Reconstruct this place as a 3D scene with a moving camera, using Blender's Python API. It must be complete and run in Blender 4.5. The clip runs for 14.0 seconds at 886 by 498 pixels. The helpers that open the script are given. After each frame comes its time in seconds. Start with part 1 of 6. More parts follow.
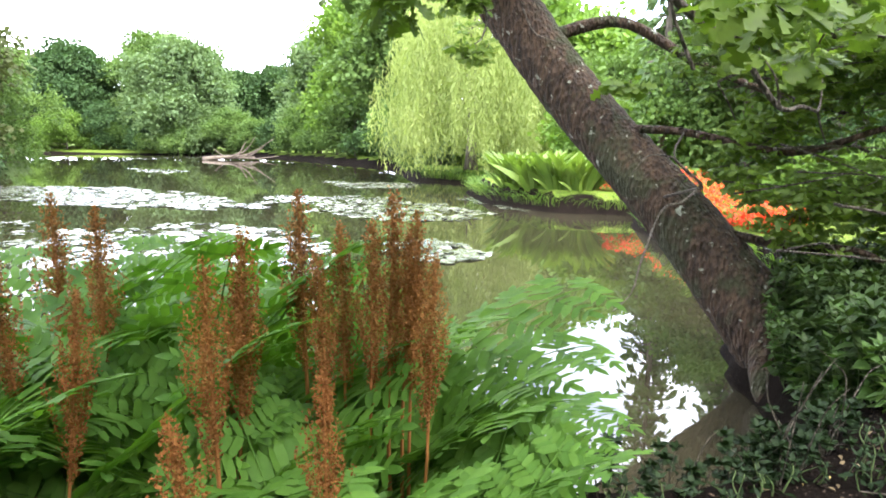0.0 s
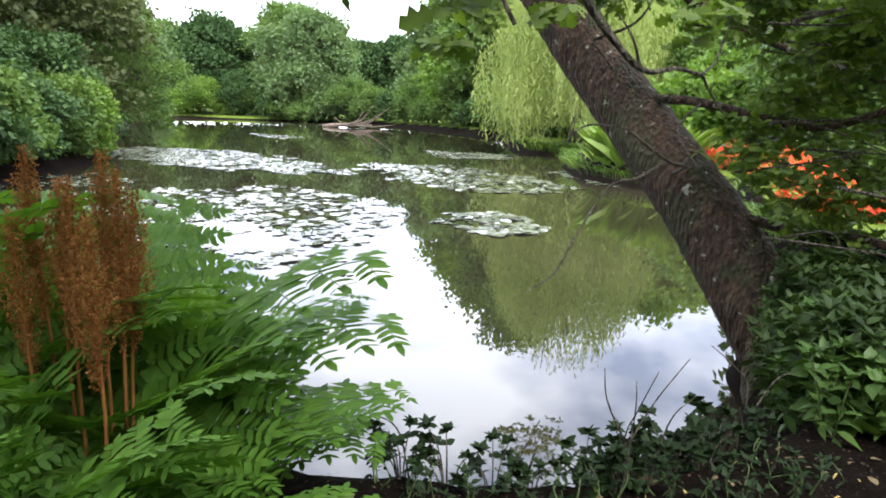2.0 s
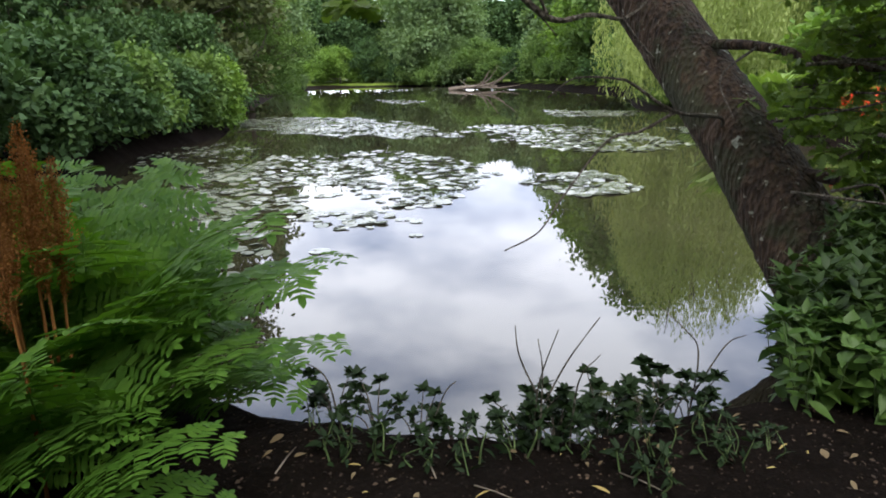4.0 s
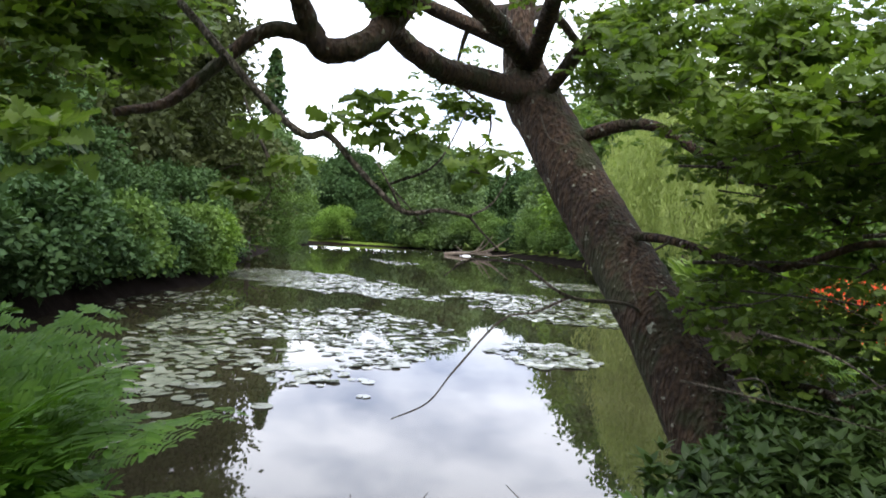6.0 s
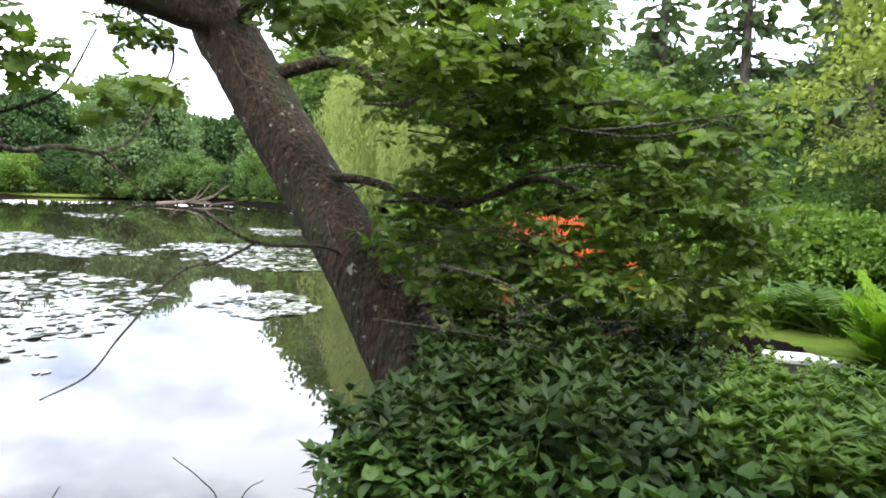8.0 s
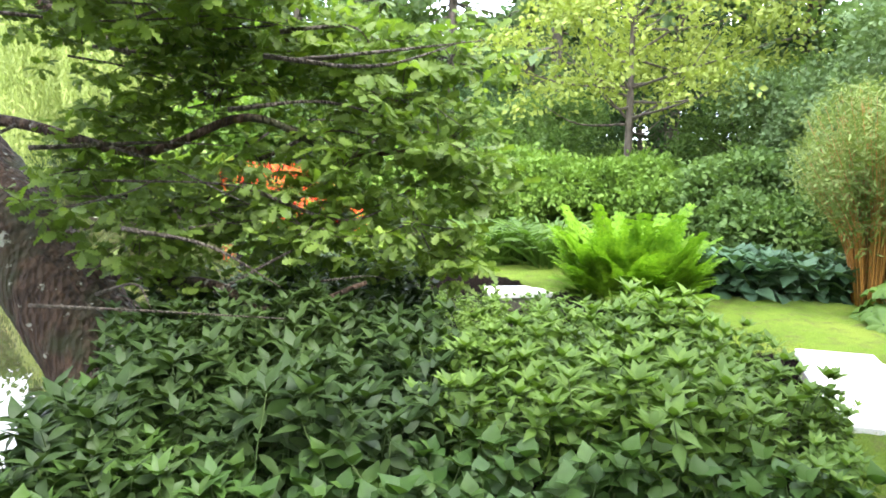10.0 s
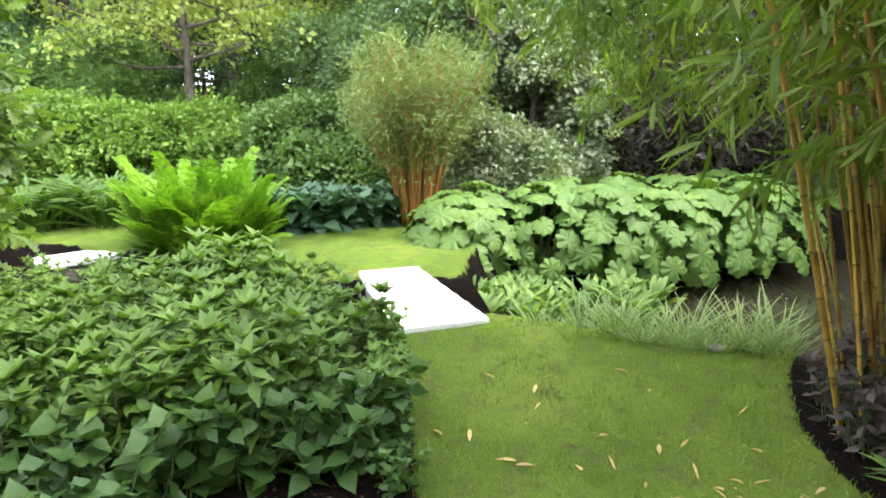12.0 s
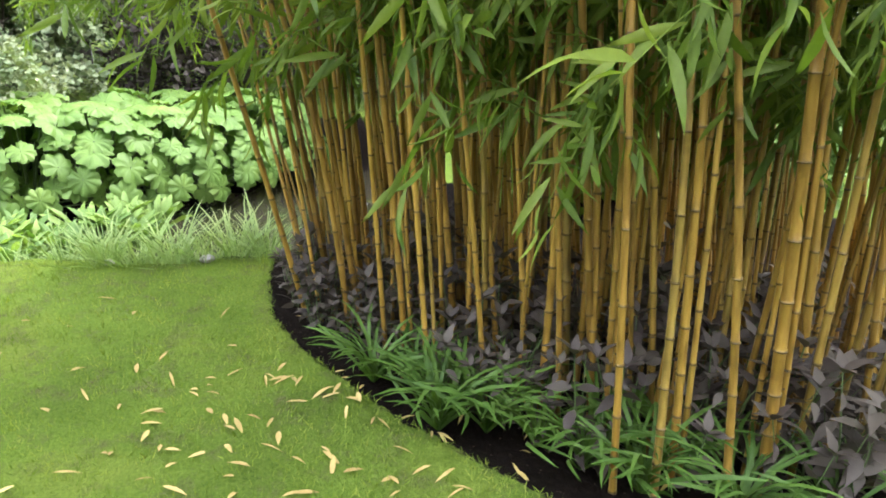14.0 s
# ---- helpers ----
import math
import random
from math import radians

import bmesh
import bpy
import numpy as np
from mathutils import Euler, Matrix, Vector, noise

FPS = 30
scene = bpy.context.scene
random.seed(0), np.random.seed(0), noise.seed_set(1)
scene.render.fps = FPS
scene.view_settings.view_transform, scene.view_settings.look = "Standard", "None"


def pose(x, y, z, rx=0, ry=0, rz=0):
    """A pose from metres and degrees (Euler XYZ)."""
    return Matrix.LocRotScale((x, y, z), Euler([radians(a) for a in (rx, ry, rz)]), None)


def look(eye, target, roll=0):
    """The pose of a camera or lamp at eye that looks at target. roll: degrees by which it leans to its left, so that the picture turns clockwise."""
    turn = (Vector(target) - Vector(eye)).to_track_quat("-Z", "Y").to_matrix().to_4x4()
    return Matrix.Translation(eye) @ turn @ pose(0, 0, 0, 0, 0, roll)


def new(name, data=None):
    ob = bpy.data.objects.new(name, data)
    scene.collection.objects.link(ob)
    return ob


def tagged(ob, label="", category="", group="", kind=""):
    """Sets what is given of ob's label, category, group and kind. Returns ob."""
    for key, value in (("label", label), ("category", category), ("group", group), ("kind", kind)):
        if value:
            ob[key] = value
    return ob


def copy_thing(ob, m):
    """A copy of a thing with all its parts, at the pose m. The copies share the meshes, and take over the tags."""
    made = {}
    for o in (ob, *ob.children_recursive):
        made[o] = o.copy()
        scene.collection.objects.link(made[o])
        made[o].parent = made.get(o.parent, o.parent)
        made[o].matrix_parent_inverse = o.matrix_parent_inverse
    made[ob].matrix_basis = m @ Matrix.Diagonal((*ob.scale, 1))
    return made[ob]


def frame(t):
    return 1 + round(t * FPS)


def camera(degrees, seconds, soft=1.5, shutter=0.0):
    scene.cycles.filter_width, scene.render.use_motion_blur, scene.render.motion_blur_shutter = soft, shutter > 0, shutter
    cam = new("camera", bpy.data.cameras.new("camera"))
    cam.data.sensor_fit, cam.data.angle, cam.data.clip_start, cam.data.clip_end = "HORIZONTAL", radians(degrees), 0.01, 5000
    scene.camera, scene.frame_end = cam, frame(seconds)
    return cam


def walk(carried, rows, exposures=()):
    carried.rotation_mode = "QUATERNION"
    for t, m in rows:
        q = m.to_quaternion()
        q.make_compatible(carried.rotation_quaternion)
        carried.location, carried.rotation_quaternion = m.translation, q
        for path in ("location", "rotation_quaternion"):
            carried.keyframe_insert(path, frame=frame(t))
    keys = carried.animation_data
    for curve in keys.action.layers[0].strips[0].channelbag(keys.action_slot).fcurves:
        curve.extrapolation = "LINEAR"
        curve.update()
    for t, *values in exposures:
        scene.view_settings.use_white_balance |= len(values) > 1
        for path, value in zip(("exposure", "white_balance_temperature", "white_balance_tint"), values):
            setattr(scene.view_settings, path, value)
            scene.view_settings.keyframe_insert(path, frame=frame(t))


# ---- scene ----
cam = camera(67.3, 14.0, soft=1.8)
PATH = [
    (0.0, pose(-0.063, 0.066, 1.590, 81.10, -0.57, -0.84)),
    (0.5, pose(0.124, 0.103, 1.624, 80.13, 0.09, 4.20)),
    (1.0, pose(0.514, 0.245, 1.593, 79.63, -0.78, 6.13)),
    (1.5, pose(0.860, 0.355, 1.599, 79.32, -2.17, 7.53)),
    (2.0, pose(1.245, 0.323, 1.578, 78.49, -1.61, 9.63)),
    (2.5, pose(1.582, 0.256, 1.589, 74.52, -1.60, 10.09)),
    (3.0, pose(1.795, 0.336, 1.552, 73.58, 0.01, 10.33)),
    (3.5, pose(1.982, 0.461, 1.577, 73.33, 1.42, 17.39)),
    (3.7, pose(2.047, 0.485, 1.572, 73.81, 1.71, 19.21)),
    (5.8, pose(2.788, 0.509, 1.664, 88.98, -2.44, 23.41)),
    (6.0, pose(2.813, 0.515, 1.665, 89.07, -2.87, 20.77)),
    (6.5, pose(2.883, 0.518, 1.661, 88.02, -3.69, 11.70)),
    (7.0, pose(2.923, 0.511, 1.663, 86.78, -3.76, 5.29)),
    (7.2, pose(2.939, 0.506, 1.663, 86.41, -3.52, 3.53)),
    (9.3, pose(3.201, 1.389, 1.624, 82.69, 0.84, -15.83)),
    (9.5, pose(3.217, 1.390, 1.624, 82.21, 0.43, -18.81)),
    (10.0, pose(3.247, 1.389, 1.612, 81.08, -0.33, -25.70)),
    (10.5, pose(3.281, 1.387, 1.604, 79.82, -1.26, -35.27)),
    (11.0, pose(3.294, 1.375, 1.605, 79.06, -2.09, -44.88)),
    (11.5, pose(3.330, 1.369, 1.602, 78.06, -1.80, -54.27)),
    (12.0, pose(3.370, 1.343, 1.588, 76.59, 0.16, -60.93)),
    (12.5, pose(3.396, 1.299, 1.575, 74.72, -0.76, -68.66)),
    (13.0, pose(3.421, 1.230, 1.568, 72.84, -1.85, -78.52)),
    (13.5, pose(3.414, 1.079, 1.575, 71.55, -2.76, -90.09)),
    (14.0, pose(3.389, 0.943, 1.587, 70.76, -3.45, -98.72)),
]
EXPOSURES = [(0.0, 1.15), (1.0, 1.0), (2.0, 0.3), (2.6, -0.05), (3.0, -0.15), (3.7, -0.3), (6.0, -0.4), (7.2, -0.15), (9.5, 1.08), (10.0, 1.35), (10.5, 1.45), (11.5, 1.24), (12.5, 1.1), (13.5, 1.12), (14.0, 1.62)]
walk(cam, PATH, EXPOSURES)

# ---- sky and sun: a bright overcast day ----
world = bpy.data.worlds.new("overcast_sky")
scene.world = world
world.use_nodes = True
wn, wl = world.node_tree.nodes, world.node_tree.links
wn.clear()
w_out = wn.new("ShaderNodeOutputWorld")
w_bg = wn.new("ShaderNodeBackground")
w_sky = wn.new("ShaderNodeTexSky")
w_sky.sky_type, w_sky.sun_disc = "NISHITA", False
w_sky.sun_elevation, w_sky.sun_rotation = radians(52), radians(200)
w_sky.dust_density = 4.0
w_scale = wn.new("ShaderNodeVectorMath")
w_scale.operation = "SCALE"
w_scale.inputs["Scale"].default_value = 0.12
w_co = wn.new("ShaderNodeTexCoord")
w_map = wn.new("ShaderNodeMapping")
w_map.inputs["Scale"].default_value = (1.0, 1.0, 2.2)
w_noise = wn.new("ShaderNodeTexNoise")
w_noise.inputs["Scale"].default_value = 3.2
w_noise.inputs["Detail"].default_value = 5.0
w_noise.inputs["Roughness"].default_value = 0.52
w_ramp = wn.new("ShaderNodeValToRGB")
w_ramp.color_ramp.elements[0].position, w_ramp.color_ramp.elements[0].color = 0.34, (0.36, 0.43, 0.62, 1)
w_ramp.color_ramp.elements[1].position, w_ramp.color_ramp.elements[1].color = 0.56, (1.12, 1.16, 1.30, 1)
w_gain = wn.new("ShaderNodeVectorMath")
w_gain.operation = "SCALE"
w_gain.inputs["Scale"].default_value = 4.2
w_mix = wn.new("ShaderNodeMix")
w_mix.data_type = "RGBA"
w_mix.inputs["Factor"].default_value = 0.88
wl.new(w_sky.outputs["Color"], w_scale.inputs[0])
wl.new(w_co.outputs["Generated"], w_map.inputs["Vector"])
wl.new(w_map.outputs["Vector"], w_noise.inputs["Vector"])
wl.new(w_noise.outputs["Fac"], w_ramp.inputs["Fac"])
wl.new(w_ramp.outputs["Color"], w_gain.inputs[0])
wl.new(w_scale.outputs["Vector"], w_mix.inputs["A"])
wl.new(w_gain.outputs["Vector"], w_mix.inputs["B"])
wl.new(w_mix.outputs["Result"], w_bg.inputs["Color"])
wl.new(w_bg.outputs["Background"], w_out.inputs["Surface"])
w_bg.inputs["Strength"].default_value = 1.0

sun = new("sun", bpy.data.lights.new("sun", "SUN"))
sun.data.energy, sun.data.angle, sun.data.color = 3.4, radians(18), (1.0, 0.96, 0.88)
sun.matrix_world = look((0, 0, 0), (-0.35, 0.50, -0.79))


# ---- materials ----
def shader(name):
    m = bpy.data.materials.new(name)
    m.use_nodes = True
    nt = m.node_tree
    nt.nodes.clear()
    out = nt.nodes.new("ShaderNodeOutputMaterial")
    bsdf = nt.nodes.new("ShaderNodeBsdfPrincipled")
    nt.links.new(bsdf.outputs["BSDF"], out.inputs["Surface"])
    return m, nt, bsdf, out


def ramp(nt, src, stops):
    r = nt.nodes.new("ShaderNodeValToRGB")
    e = r.color_ramp.elements
    while len(e) < len(stops):
        e.new(0.5)
    for k, (p, c) in enumerate(stops):
        e[k].position, e[k].color = p, (*c, 1)
    nt.links.new(src, r.inputs["Fac"])
    return r.outputs["Color"]


def noise_tex(nt, scale, detail=4, rough=0.55, vec=None):
    n = nt.nodes.new("ShaderNodeTexNoise")
    n.inputs["Scale"].default_value, n.inputs["Detail"].default_value, n.inputs["Roughness"].default_value = scale, detail, rough
    if vec is None:
        g = nt.nodes.new("ShaderNodeNewGeometry")
        vec = g.outputs["Position"]
    nt.links.new(vec, n.inputs["Vector"])
    return n.outputs["Fac"]


def mix_rgb(nt, fac, a, b, mode="MIX"):
    m = nt.nodes.new("ShaderNodeMix")
    m.data_type, m.blend_type = "RGBA", mode
    for sock, v in (("Factor", fac), ("A", a), ("B", b)):
        if hasattr(v, "is_output"):
            nt.links.new(v, m.inputs[sock])
        elif sock == "Factor":
            m.inputs[sock].default_value = v
        else:
            m.inputs[sock].default_value = (*v, 1)
    return m.outputs["Result"]


def bump(nt, bsdf, height, strength=0.3, dist=0.02):
    b = nt.nodes.new("ShaderNodeBump")
    b.inputs["Strength"].default_value, b.inputs["Distance"].default_value = strength, dist
    nt.links.new(height, b.inputs["Height"])
    nt.links.new(b.outputs["Normal"], bsdf.inputs["Normal"])


def leaf_mat(name, dark, mid, light, rough=0.5, through_amount=0.3, patch=0.6, spec=0.15):
    """A leaf surface: colour by leaf and by patch of the plant, some light passing through."""
    m, nt, bsdf, out = shader(name)
    g = nt.nodes.new("ShaderNodeNewGeometry")
    col = ramp(nt, g.outputs["Random Per Island"], [(0.0, dark), (0.45, mid), (1.0, light)])
    big = noise_tex(nt, patch, 2)
    col = mix_rgb(nt, 0.55, col, ramp(nt, big, [(0.3, dark), (0.5, mid), (0.72, light)]))
    fine = noise_tex(nt, 45.0, 2)
    col = mix_rgb(nt, 0.25, col, ramp(nt, fine, [(0.3, tuple(c * 0.7 for c in mid)), (0.7, tuple(min(1, c * 1.35) for c in mid))]))
    nt.links.new(col, bsdf.inputs["Base Color"])
    bsdf.inputs["Roughness"].default_value = rough
    bsdf.inputs["Specular IOR Level"].default_value = spec
    tr = nt.nodes.new("ShaderNodeBsdfTranslucent")
    tcol = mix_rgb(nt, 1.0, col, (1.25, 1.35, 0.6), "MULTIPLY")
    nt.links.new(tcol, tr.inputs["Color"])
    ms = nt.nodes.new("ShaderNodeMixShader")
    ms.inputs["Fac"].default_value = through_amount
    nt.links.new(bsdf.outputs["BSDF"], ms.inputs[1])
    nt.links.new(tr.outputs["BSDF"], ms.inputs[2])
    nt.links.new(ms.outputs["Shader"], out.inputs["Surface"])
    return m


def bark_mat(name, dark, light, scale=14.0, lichen=None, moss=None):
    m, nt, bsdf, out = shader(name)
    tc = nt.nodes.new("ShaderNodeTexCoord")
    mp = nt.nodes.new("ShaderNodeMapping")
    mp.inputs["Scale"].default_value = (1, 1, 0.35)
    nt.links.new(tc.outputs["Object"], mp.inputs["Vector"])
    n = noise_tex(nt, scale, 6, 0.65, mp.outputs["Vector"])
    col = ramp(nt, n, [(0.32, dark), (0.68, light)])
    if moss:
        k = ramp(nt, noise_tex(nt, 2.2, 4, 0.6, tc.outputs["Object"]), [(0.5, (0, 0, 0)), (0.62, (1, 1, 1))])
        col = mix_rgb(nt, k, col, moss)
    if lichen:
        k = ramp(nt, noise_tex(nt, 9.0, 5, 0.6, tc.outputs["Object"]), [(0.63, (0, 0, 0)), (0.68, (1, 1, 1))])
        col = mix_rgb(nt, k, col, lichen)
    nt.links.new(col, bsdf.inputs["Base Color"])
    bsdf.inputs["Roughness"].default_value = 0.9
    vor = nt.nodes.new("ShaderNodeTexVoronoi")
    vor.inputs["Scale"].default_value = scale * 1.6
    nt.links.new(mp.outputs["Vector"], vor.inputs["Vector"])
    mm = nt.nodes.new("ShaderNodeMath")
    mm.operation = "ADD"
    nt.links.new(n, mm.inputs[0])
    nt.links.new(vor.outputs["Distance"], mm.inputs[1])
    bump(nt, bsdf, mm.outputs[0], 1.0, 0.05)
    return m


def plain_mat(name, a, b, scale=20.0, rough=0.7, strength=0.25, dist=0.01, spec=0.4):
    m, nt, bsdf, out = shader(name)
    tc = nt.nodes.new("ShaderNodeTexCoord")
    n = noise_tex(nt, scale, 5, 0.6, tc.outputs["Object"])
    n2 = noise_tex(nt, scale * 0.13, 3, 0.6, tc.outputs["Object"])
    col = mix_rgb(nt, 0.5, ramp(nt, n, [(0.3, a), (0.7, b)]), ramp(nt, n2, [(0.35, a), (0.65, b)]))
    nt.links.new(col, bsdf.inputs["Base Color"])
    bsdf.inputs["Roughness"].default_value = rough
    bsdf.inputs["Specular IOR Level"].default_value = spec
    bump(nt, bsdf, n, strength, dist)
    return m


M_OAK = leaf_mat("oak_leaf", (0.048, 0.084, 0.016), (0.110, 0.176, 0.030), (0.208, 0.286, 0.052), 0.5, 0.45, 1.1, 0.3)
M_FERN = leaf_mat("fern_leaf", (0.030, 0.080, 0.010), (0.076, 0.170, 0.021), (0.140, 0.260, 0.036), 0.6, 0.38, 1.4, 0.25)
M_GOLDFERN = leaf_mat("golden_fern_leaf", (0.055, 0.130, 0.010), (0.135, 0.265, 0.020), (0.245, 0.400, 0.040), 0.55, 0.4, 1.4)
M_SPIKE = leaf_mat("fertile_spike", (0.150, 0.056, 0.016), (0.270, 0.110, 0.032), (0.400, 0.185, 0.060), 0.8, 0.15, 4.0)
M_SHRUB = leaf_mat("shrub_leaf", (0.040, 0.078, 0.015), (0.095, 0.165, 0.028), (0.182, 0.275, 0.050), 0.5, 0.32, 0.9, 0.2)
# shrub leaf with the oak's shade put into the colour
M_SHRUB_SHADED = leaf_mat("shaded_broad_leaf", (0.014, 0.030, 0.009), (0.031, 0.058, 0.015), (0.064, 0.104, 0.025), 0.5, 0.25, 1.0, 0.2)
M_SHRUB_PALE = leaf_mat("heart_leaf", (0.020, 0.050, 0.011), (0.046, 0.095, 0.018), (0.095, 0.160, 0.034), 0.5, 0.25, 1.2, 0.25)
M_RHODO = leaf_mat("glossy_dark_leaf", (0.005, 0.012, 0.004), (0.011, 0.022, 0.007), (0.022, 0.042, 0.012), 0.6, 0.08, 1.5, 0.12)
M_BIGLEAF = leaf_mat("big_round_leaf", (0.042, 0.090, 0.018), (0.102, 0.182, 0.036), (0.205, 0.295, 0.066), 0.5, 0.3, 2.6, 0.25)
M_HOSTA = leaf_mat("blue_green_leaf", (0.038, 0.080, 0.045), (0.072, 0.135, 0.072), (0.125, 0.205, 0.112), 0.45, 0.2, 1.5)
M_STRAP = leaf_mat("strap_leaf", (0.034, 0.075, 0.013), (0.070, 0.135, 0.022), (0.125, 0.210, 0.038), 0.55, 0.3, 1.5, 0.3)
M_REED = leaf_mat("reed_leaf", (0.070, 0.130, 0.025), (0.140, 0.220, 0.040), (0.250, 0.340, 0.080), 0.55, 0.3, 1.0, 0.3)
M_FINEGRASS = leaf_mat("fine_grass", (0.100, 0.160, 0.050), (0.200, 0.280, 0.100), (0.360, 0.420, 0.180), 0.55, 0.3, 1.0)
M_BAMLEAF = leaf_mat("bamboo_leaf", (0.045, 0.085, 0.015), (0.115, 0.175, 0.026), (0.270, 0.310, 0.055), 0.52, 0.5, 1.0, 0.25)
M_PURPLE = leaf_mat("purple_leaf", (0.026, 0.019, 0.016), (0.058, 0.045, 0.037), (0.110, 0.095, 0.070), 0.6, 0.15, 2.0, 0.25)
M_LITTER = leaf_mat("dry_leaf", (0.160, 0.100, 0.030), (0.360, 0.260, 0.090), (0.580, 0.460, 0.200), 0.7, 0.1, 3.0)
M_DEADLEAF = leaf_mat("dead_leaf", (0.05, 0.03, 0.014), (0.12, 0.085, 0.045), (0.26, 0.20, 0.12), 0.8, 0.05, 3.0, 0.2)
M_PAD = leaf_mat("lily_pad", (0.105, 0.12, 0.085), (0.18, 0.195, 0.14), (0.28, 0.30, 0.23), 0.2, 0.02, 0.4, 1.0)
M_T_MID = leaf_mat("broadleaf_crown", (0.044, 0.085, 0.024), (0.100, 0.165, 0.045), (0.175, 0.255, 0.072), 0.6, 0.3, 0.35)
M_T_BRIGHT = leaf_mat("bright_crown", (0.066, 0.125, 0.024), (0.138, 0.230, 0.046), (0.230, 0.330, 0.072), 0.6, 0.35, 0.35)
M_T_DARK = leaf_mat("dark_crown", (0.020, 0.046, 0.018), (0.048, 0.092, 0.032), (0.092, 0.150, 0.050), 0.65, 0.2, 0.3)
M_T_GREY = leaf_mat("grey_green_crown", (0.060, 0.100, 0.044), (0.115, 0.175, 0.075), (0.190, 0.260, 0.115), 0.65, 0.3, 0.4)
M_T_WILLOW = leaf_mat("willow_leaf", (0.170, 0.220, 0.070), (0.280, 0.340, 0.110), (0.400, 0.450, 0.170), 0.6, 0.35, 0.5)
M_T_YELLOW = leaf_mat("yellow_green_crown", (0.130, 0.175, 0.040), (0.250, 0.305, 0.075), (0.390, 0.430, 0.130), 0.6, 0.35, 0.5)
M_T_BROWN = leaf_mat("bronze_crown", (0.038, 0.050, 0.020), (0.072, 0.088, 0.034), (0.115, 0.130, 0.052), 0.65, 0.25, 0.4)
M_T_OLIVE = leaf_mat("olive_feathery_leaf", (0.085, 0.125, 0.035), (0.150, 0.200, 0.060), (0.230, 0.280, 0.100), 0.6, 0.3, 1.2)
M_VARIEG = leaf_mat("cream_edged_leaf", (0.06, 0.10, 0.045), (0.17, 0.21, 0.11), (0.42, 0.44, 0.29), 0.5, 0.25, 3.0)
M_WINE = leaf_mat("wine_dark_leaf", (0.018, 0.014, 0.012), (0.045, 0.036, 0.030), (0.085, 0.075, 0.055), 0.6, 0.2, 1.0)
M_FLOWER = leaf_mat("orange_flower", (0.70, 0.055, 0.022), (0.85, 0.095, 0.045), (0.92, 0.17, 0.09), 0.6, 0.3, 0.8)
M_BARK = bark_mat("oak_bark", (0.013, 0.007, 0.004), (0.092, 0.052, 0.028), 17.0, (0.30, 0.30, 0.24), (0.035, 0.036, 0.012))
M_TWIG = bark_mat("twig_bark", (0.03, 0.023, 0.017), (0.15, 0.125, 0.095), 30.0, (0.30, 0.29, 0.25))
M_BARK_FAR = bark_mat("grey_brown_bark", (0.05, 0.04, 0.032), (0.17, 0.14, 0.11), 6.0)
M_DEADWOOD = bark_mat("bleached_wood", (0.08, 0.06, 0.045), (0.26, 0.21, 0.16), 8.0)
M_STEM = plain_mat("green_stem", (0.05, 0.09, 0.025), (0.11, 0.15, 0.05), 25)
M_STEM_RED = plain_mat("brown_stem", (0.07, 0.04, 0.02), (0.15, 0.09, 0.045), 25)
M_STONE = plain_mat("grey_stone", (0.18, 0.17, 0.15), (0.40, 0.38, 0.34), 16, 0.85, 0.6, 0.02)
M_DECK = plain_mat("pale_bleached_deck", (0.66, 0.64, 0.60), (0.84, 0.82, 0.79), 60, 0.75, 0.3, 0.004)
M_DECK_SIDE = plain_mat("weathered_timber", (0.10, 0.085, 0.07), (0.22, 0.19, 0.16), 30, 0.85, 0.5, 0.01)


def cane_mat():
    m, nt, bsdf, out = shader("golden_cane")
    tc = nt.nodes.new("ShaderNodeTexCoord")
    oi = nt.nodes.new("ShaderNodeObjectInfo")
    mp = nt.nodes.new("ShaderNodeMapping")
    mp.inputs["Scale"].default_value = (1, 1, 0.12)
    nt.links.new(tc.outputs["Object"], mp.inputs["Vector"])
    n = noise_tex(nt, 40, 4, 0.6, mp.outputs["Vector"])
    base = ramp(nt, oi.outputs["Random"], [(0.0, (0.085, 0.040, 0.010)), (0.4, (0.23, 0.122, 0.022)), (0.8, (0.44, 0.26, 0.05)), (1.0, (0.14, 0.11, 0.034))])
    col = mix_rgb(nt, 0.45, base, ramp(nt, n, [(0.3, (0.13, 0.070, 0.012)), (0.7, (0.50, 0.31, 0.055))]))
    st = ramp(nt, noise_tex(nt, 6, 4, 0.6, tc.outputs["Object"]), [(0.56, (1, 1, 1)), (0.72, (0.55, 0.50, 0.42))])
    col = mix_rgb(nt, 1.0, col, st, "MULTIPLY")
    nt.links.new(col, bsdf.inputs["Base Color"])
    bsdf.inputs["Roughness"].default_value = 0.38
    return m


M_CANE = cane_mat()
M_CANE_RUST = plain_mat("rusty_orange_stem", (0.20, 0.085, 0.018), (0.42, 0.20, 0.045), 18, 0.5)
M_NODE = plain_mat("cane_node", (0.06, 0.04, 0.015), (0.17, 0.11, 0.035), 60)


def water_mat():
    m, nt, bsdf, out = shader("still_pond_water")
    col = ramp(nt, noise_tex(nt, 0.25, 4), [(0.35, (0.022, 0.019, 0.011)), (0.65, (0.036, 0.031, 0.018))])
    nt.links.new(col, bsdf.inputs["Base Color"])
    bsdf.inputs["Roughness"].default_value = 0.015
    bsdf.inputs["IOR"].default_value = 1.45
    bsdf.inputs["Specular IOR Level"].default_value = 1.0
    bump(nt, bsdf, noise_tex(nt, 1.6, 2, 0.4), 0.018, 0.05)
    return m


M_WATER = water_mat()


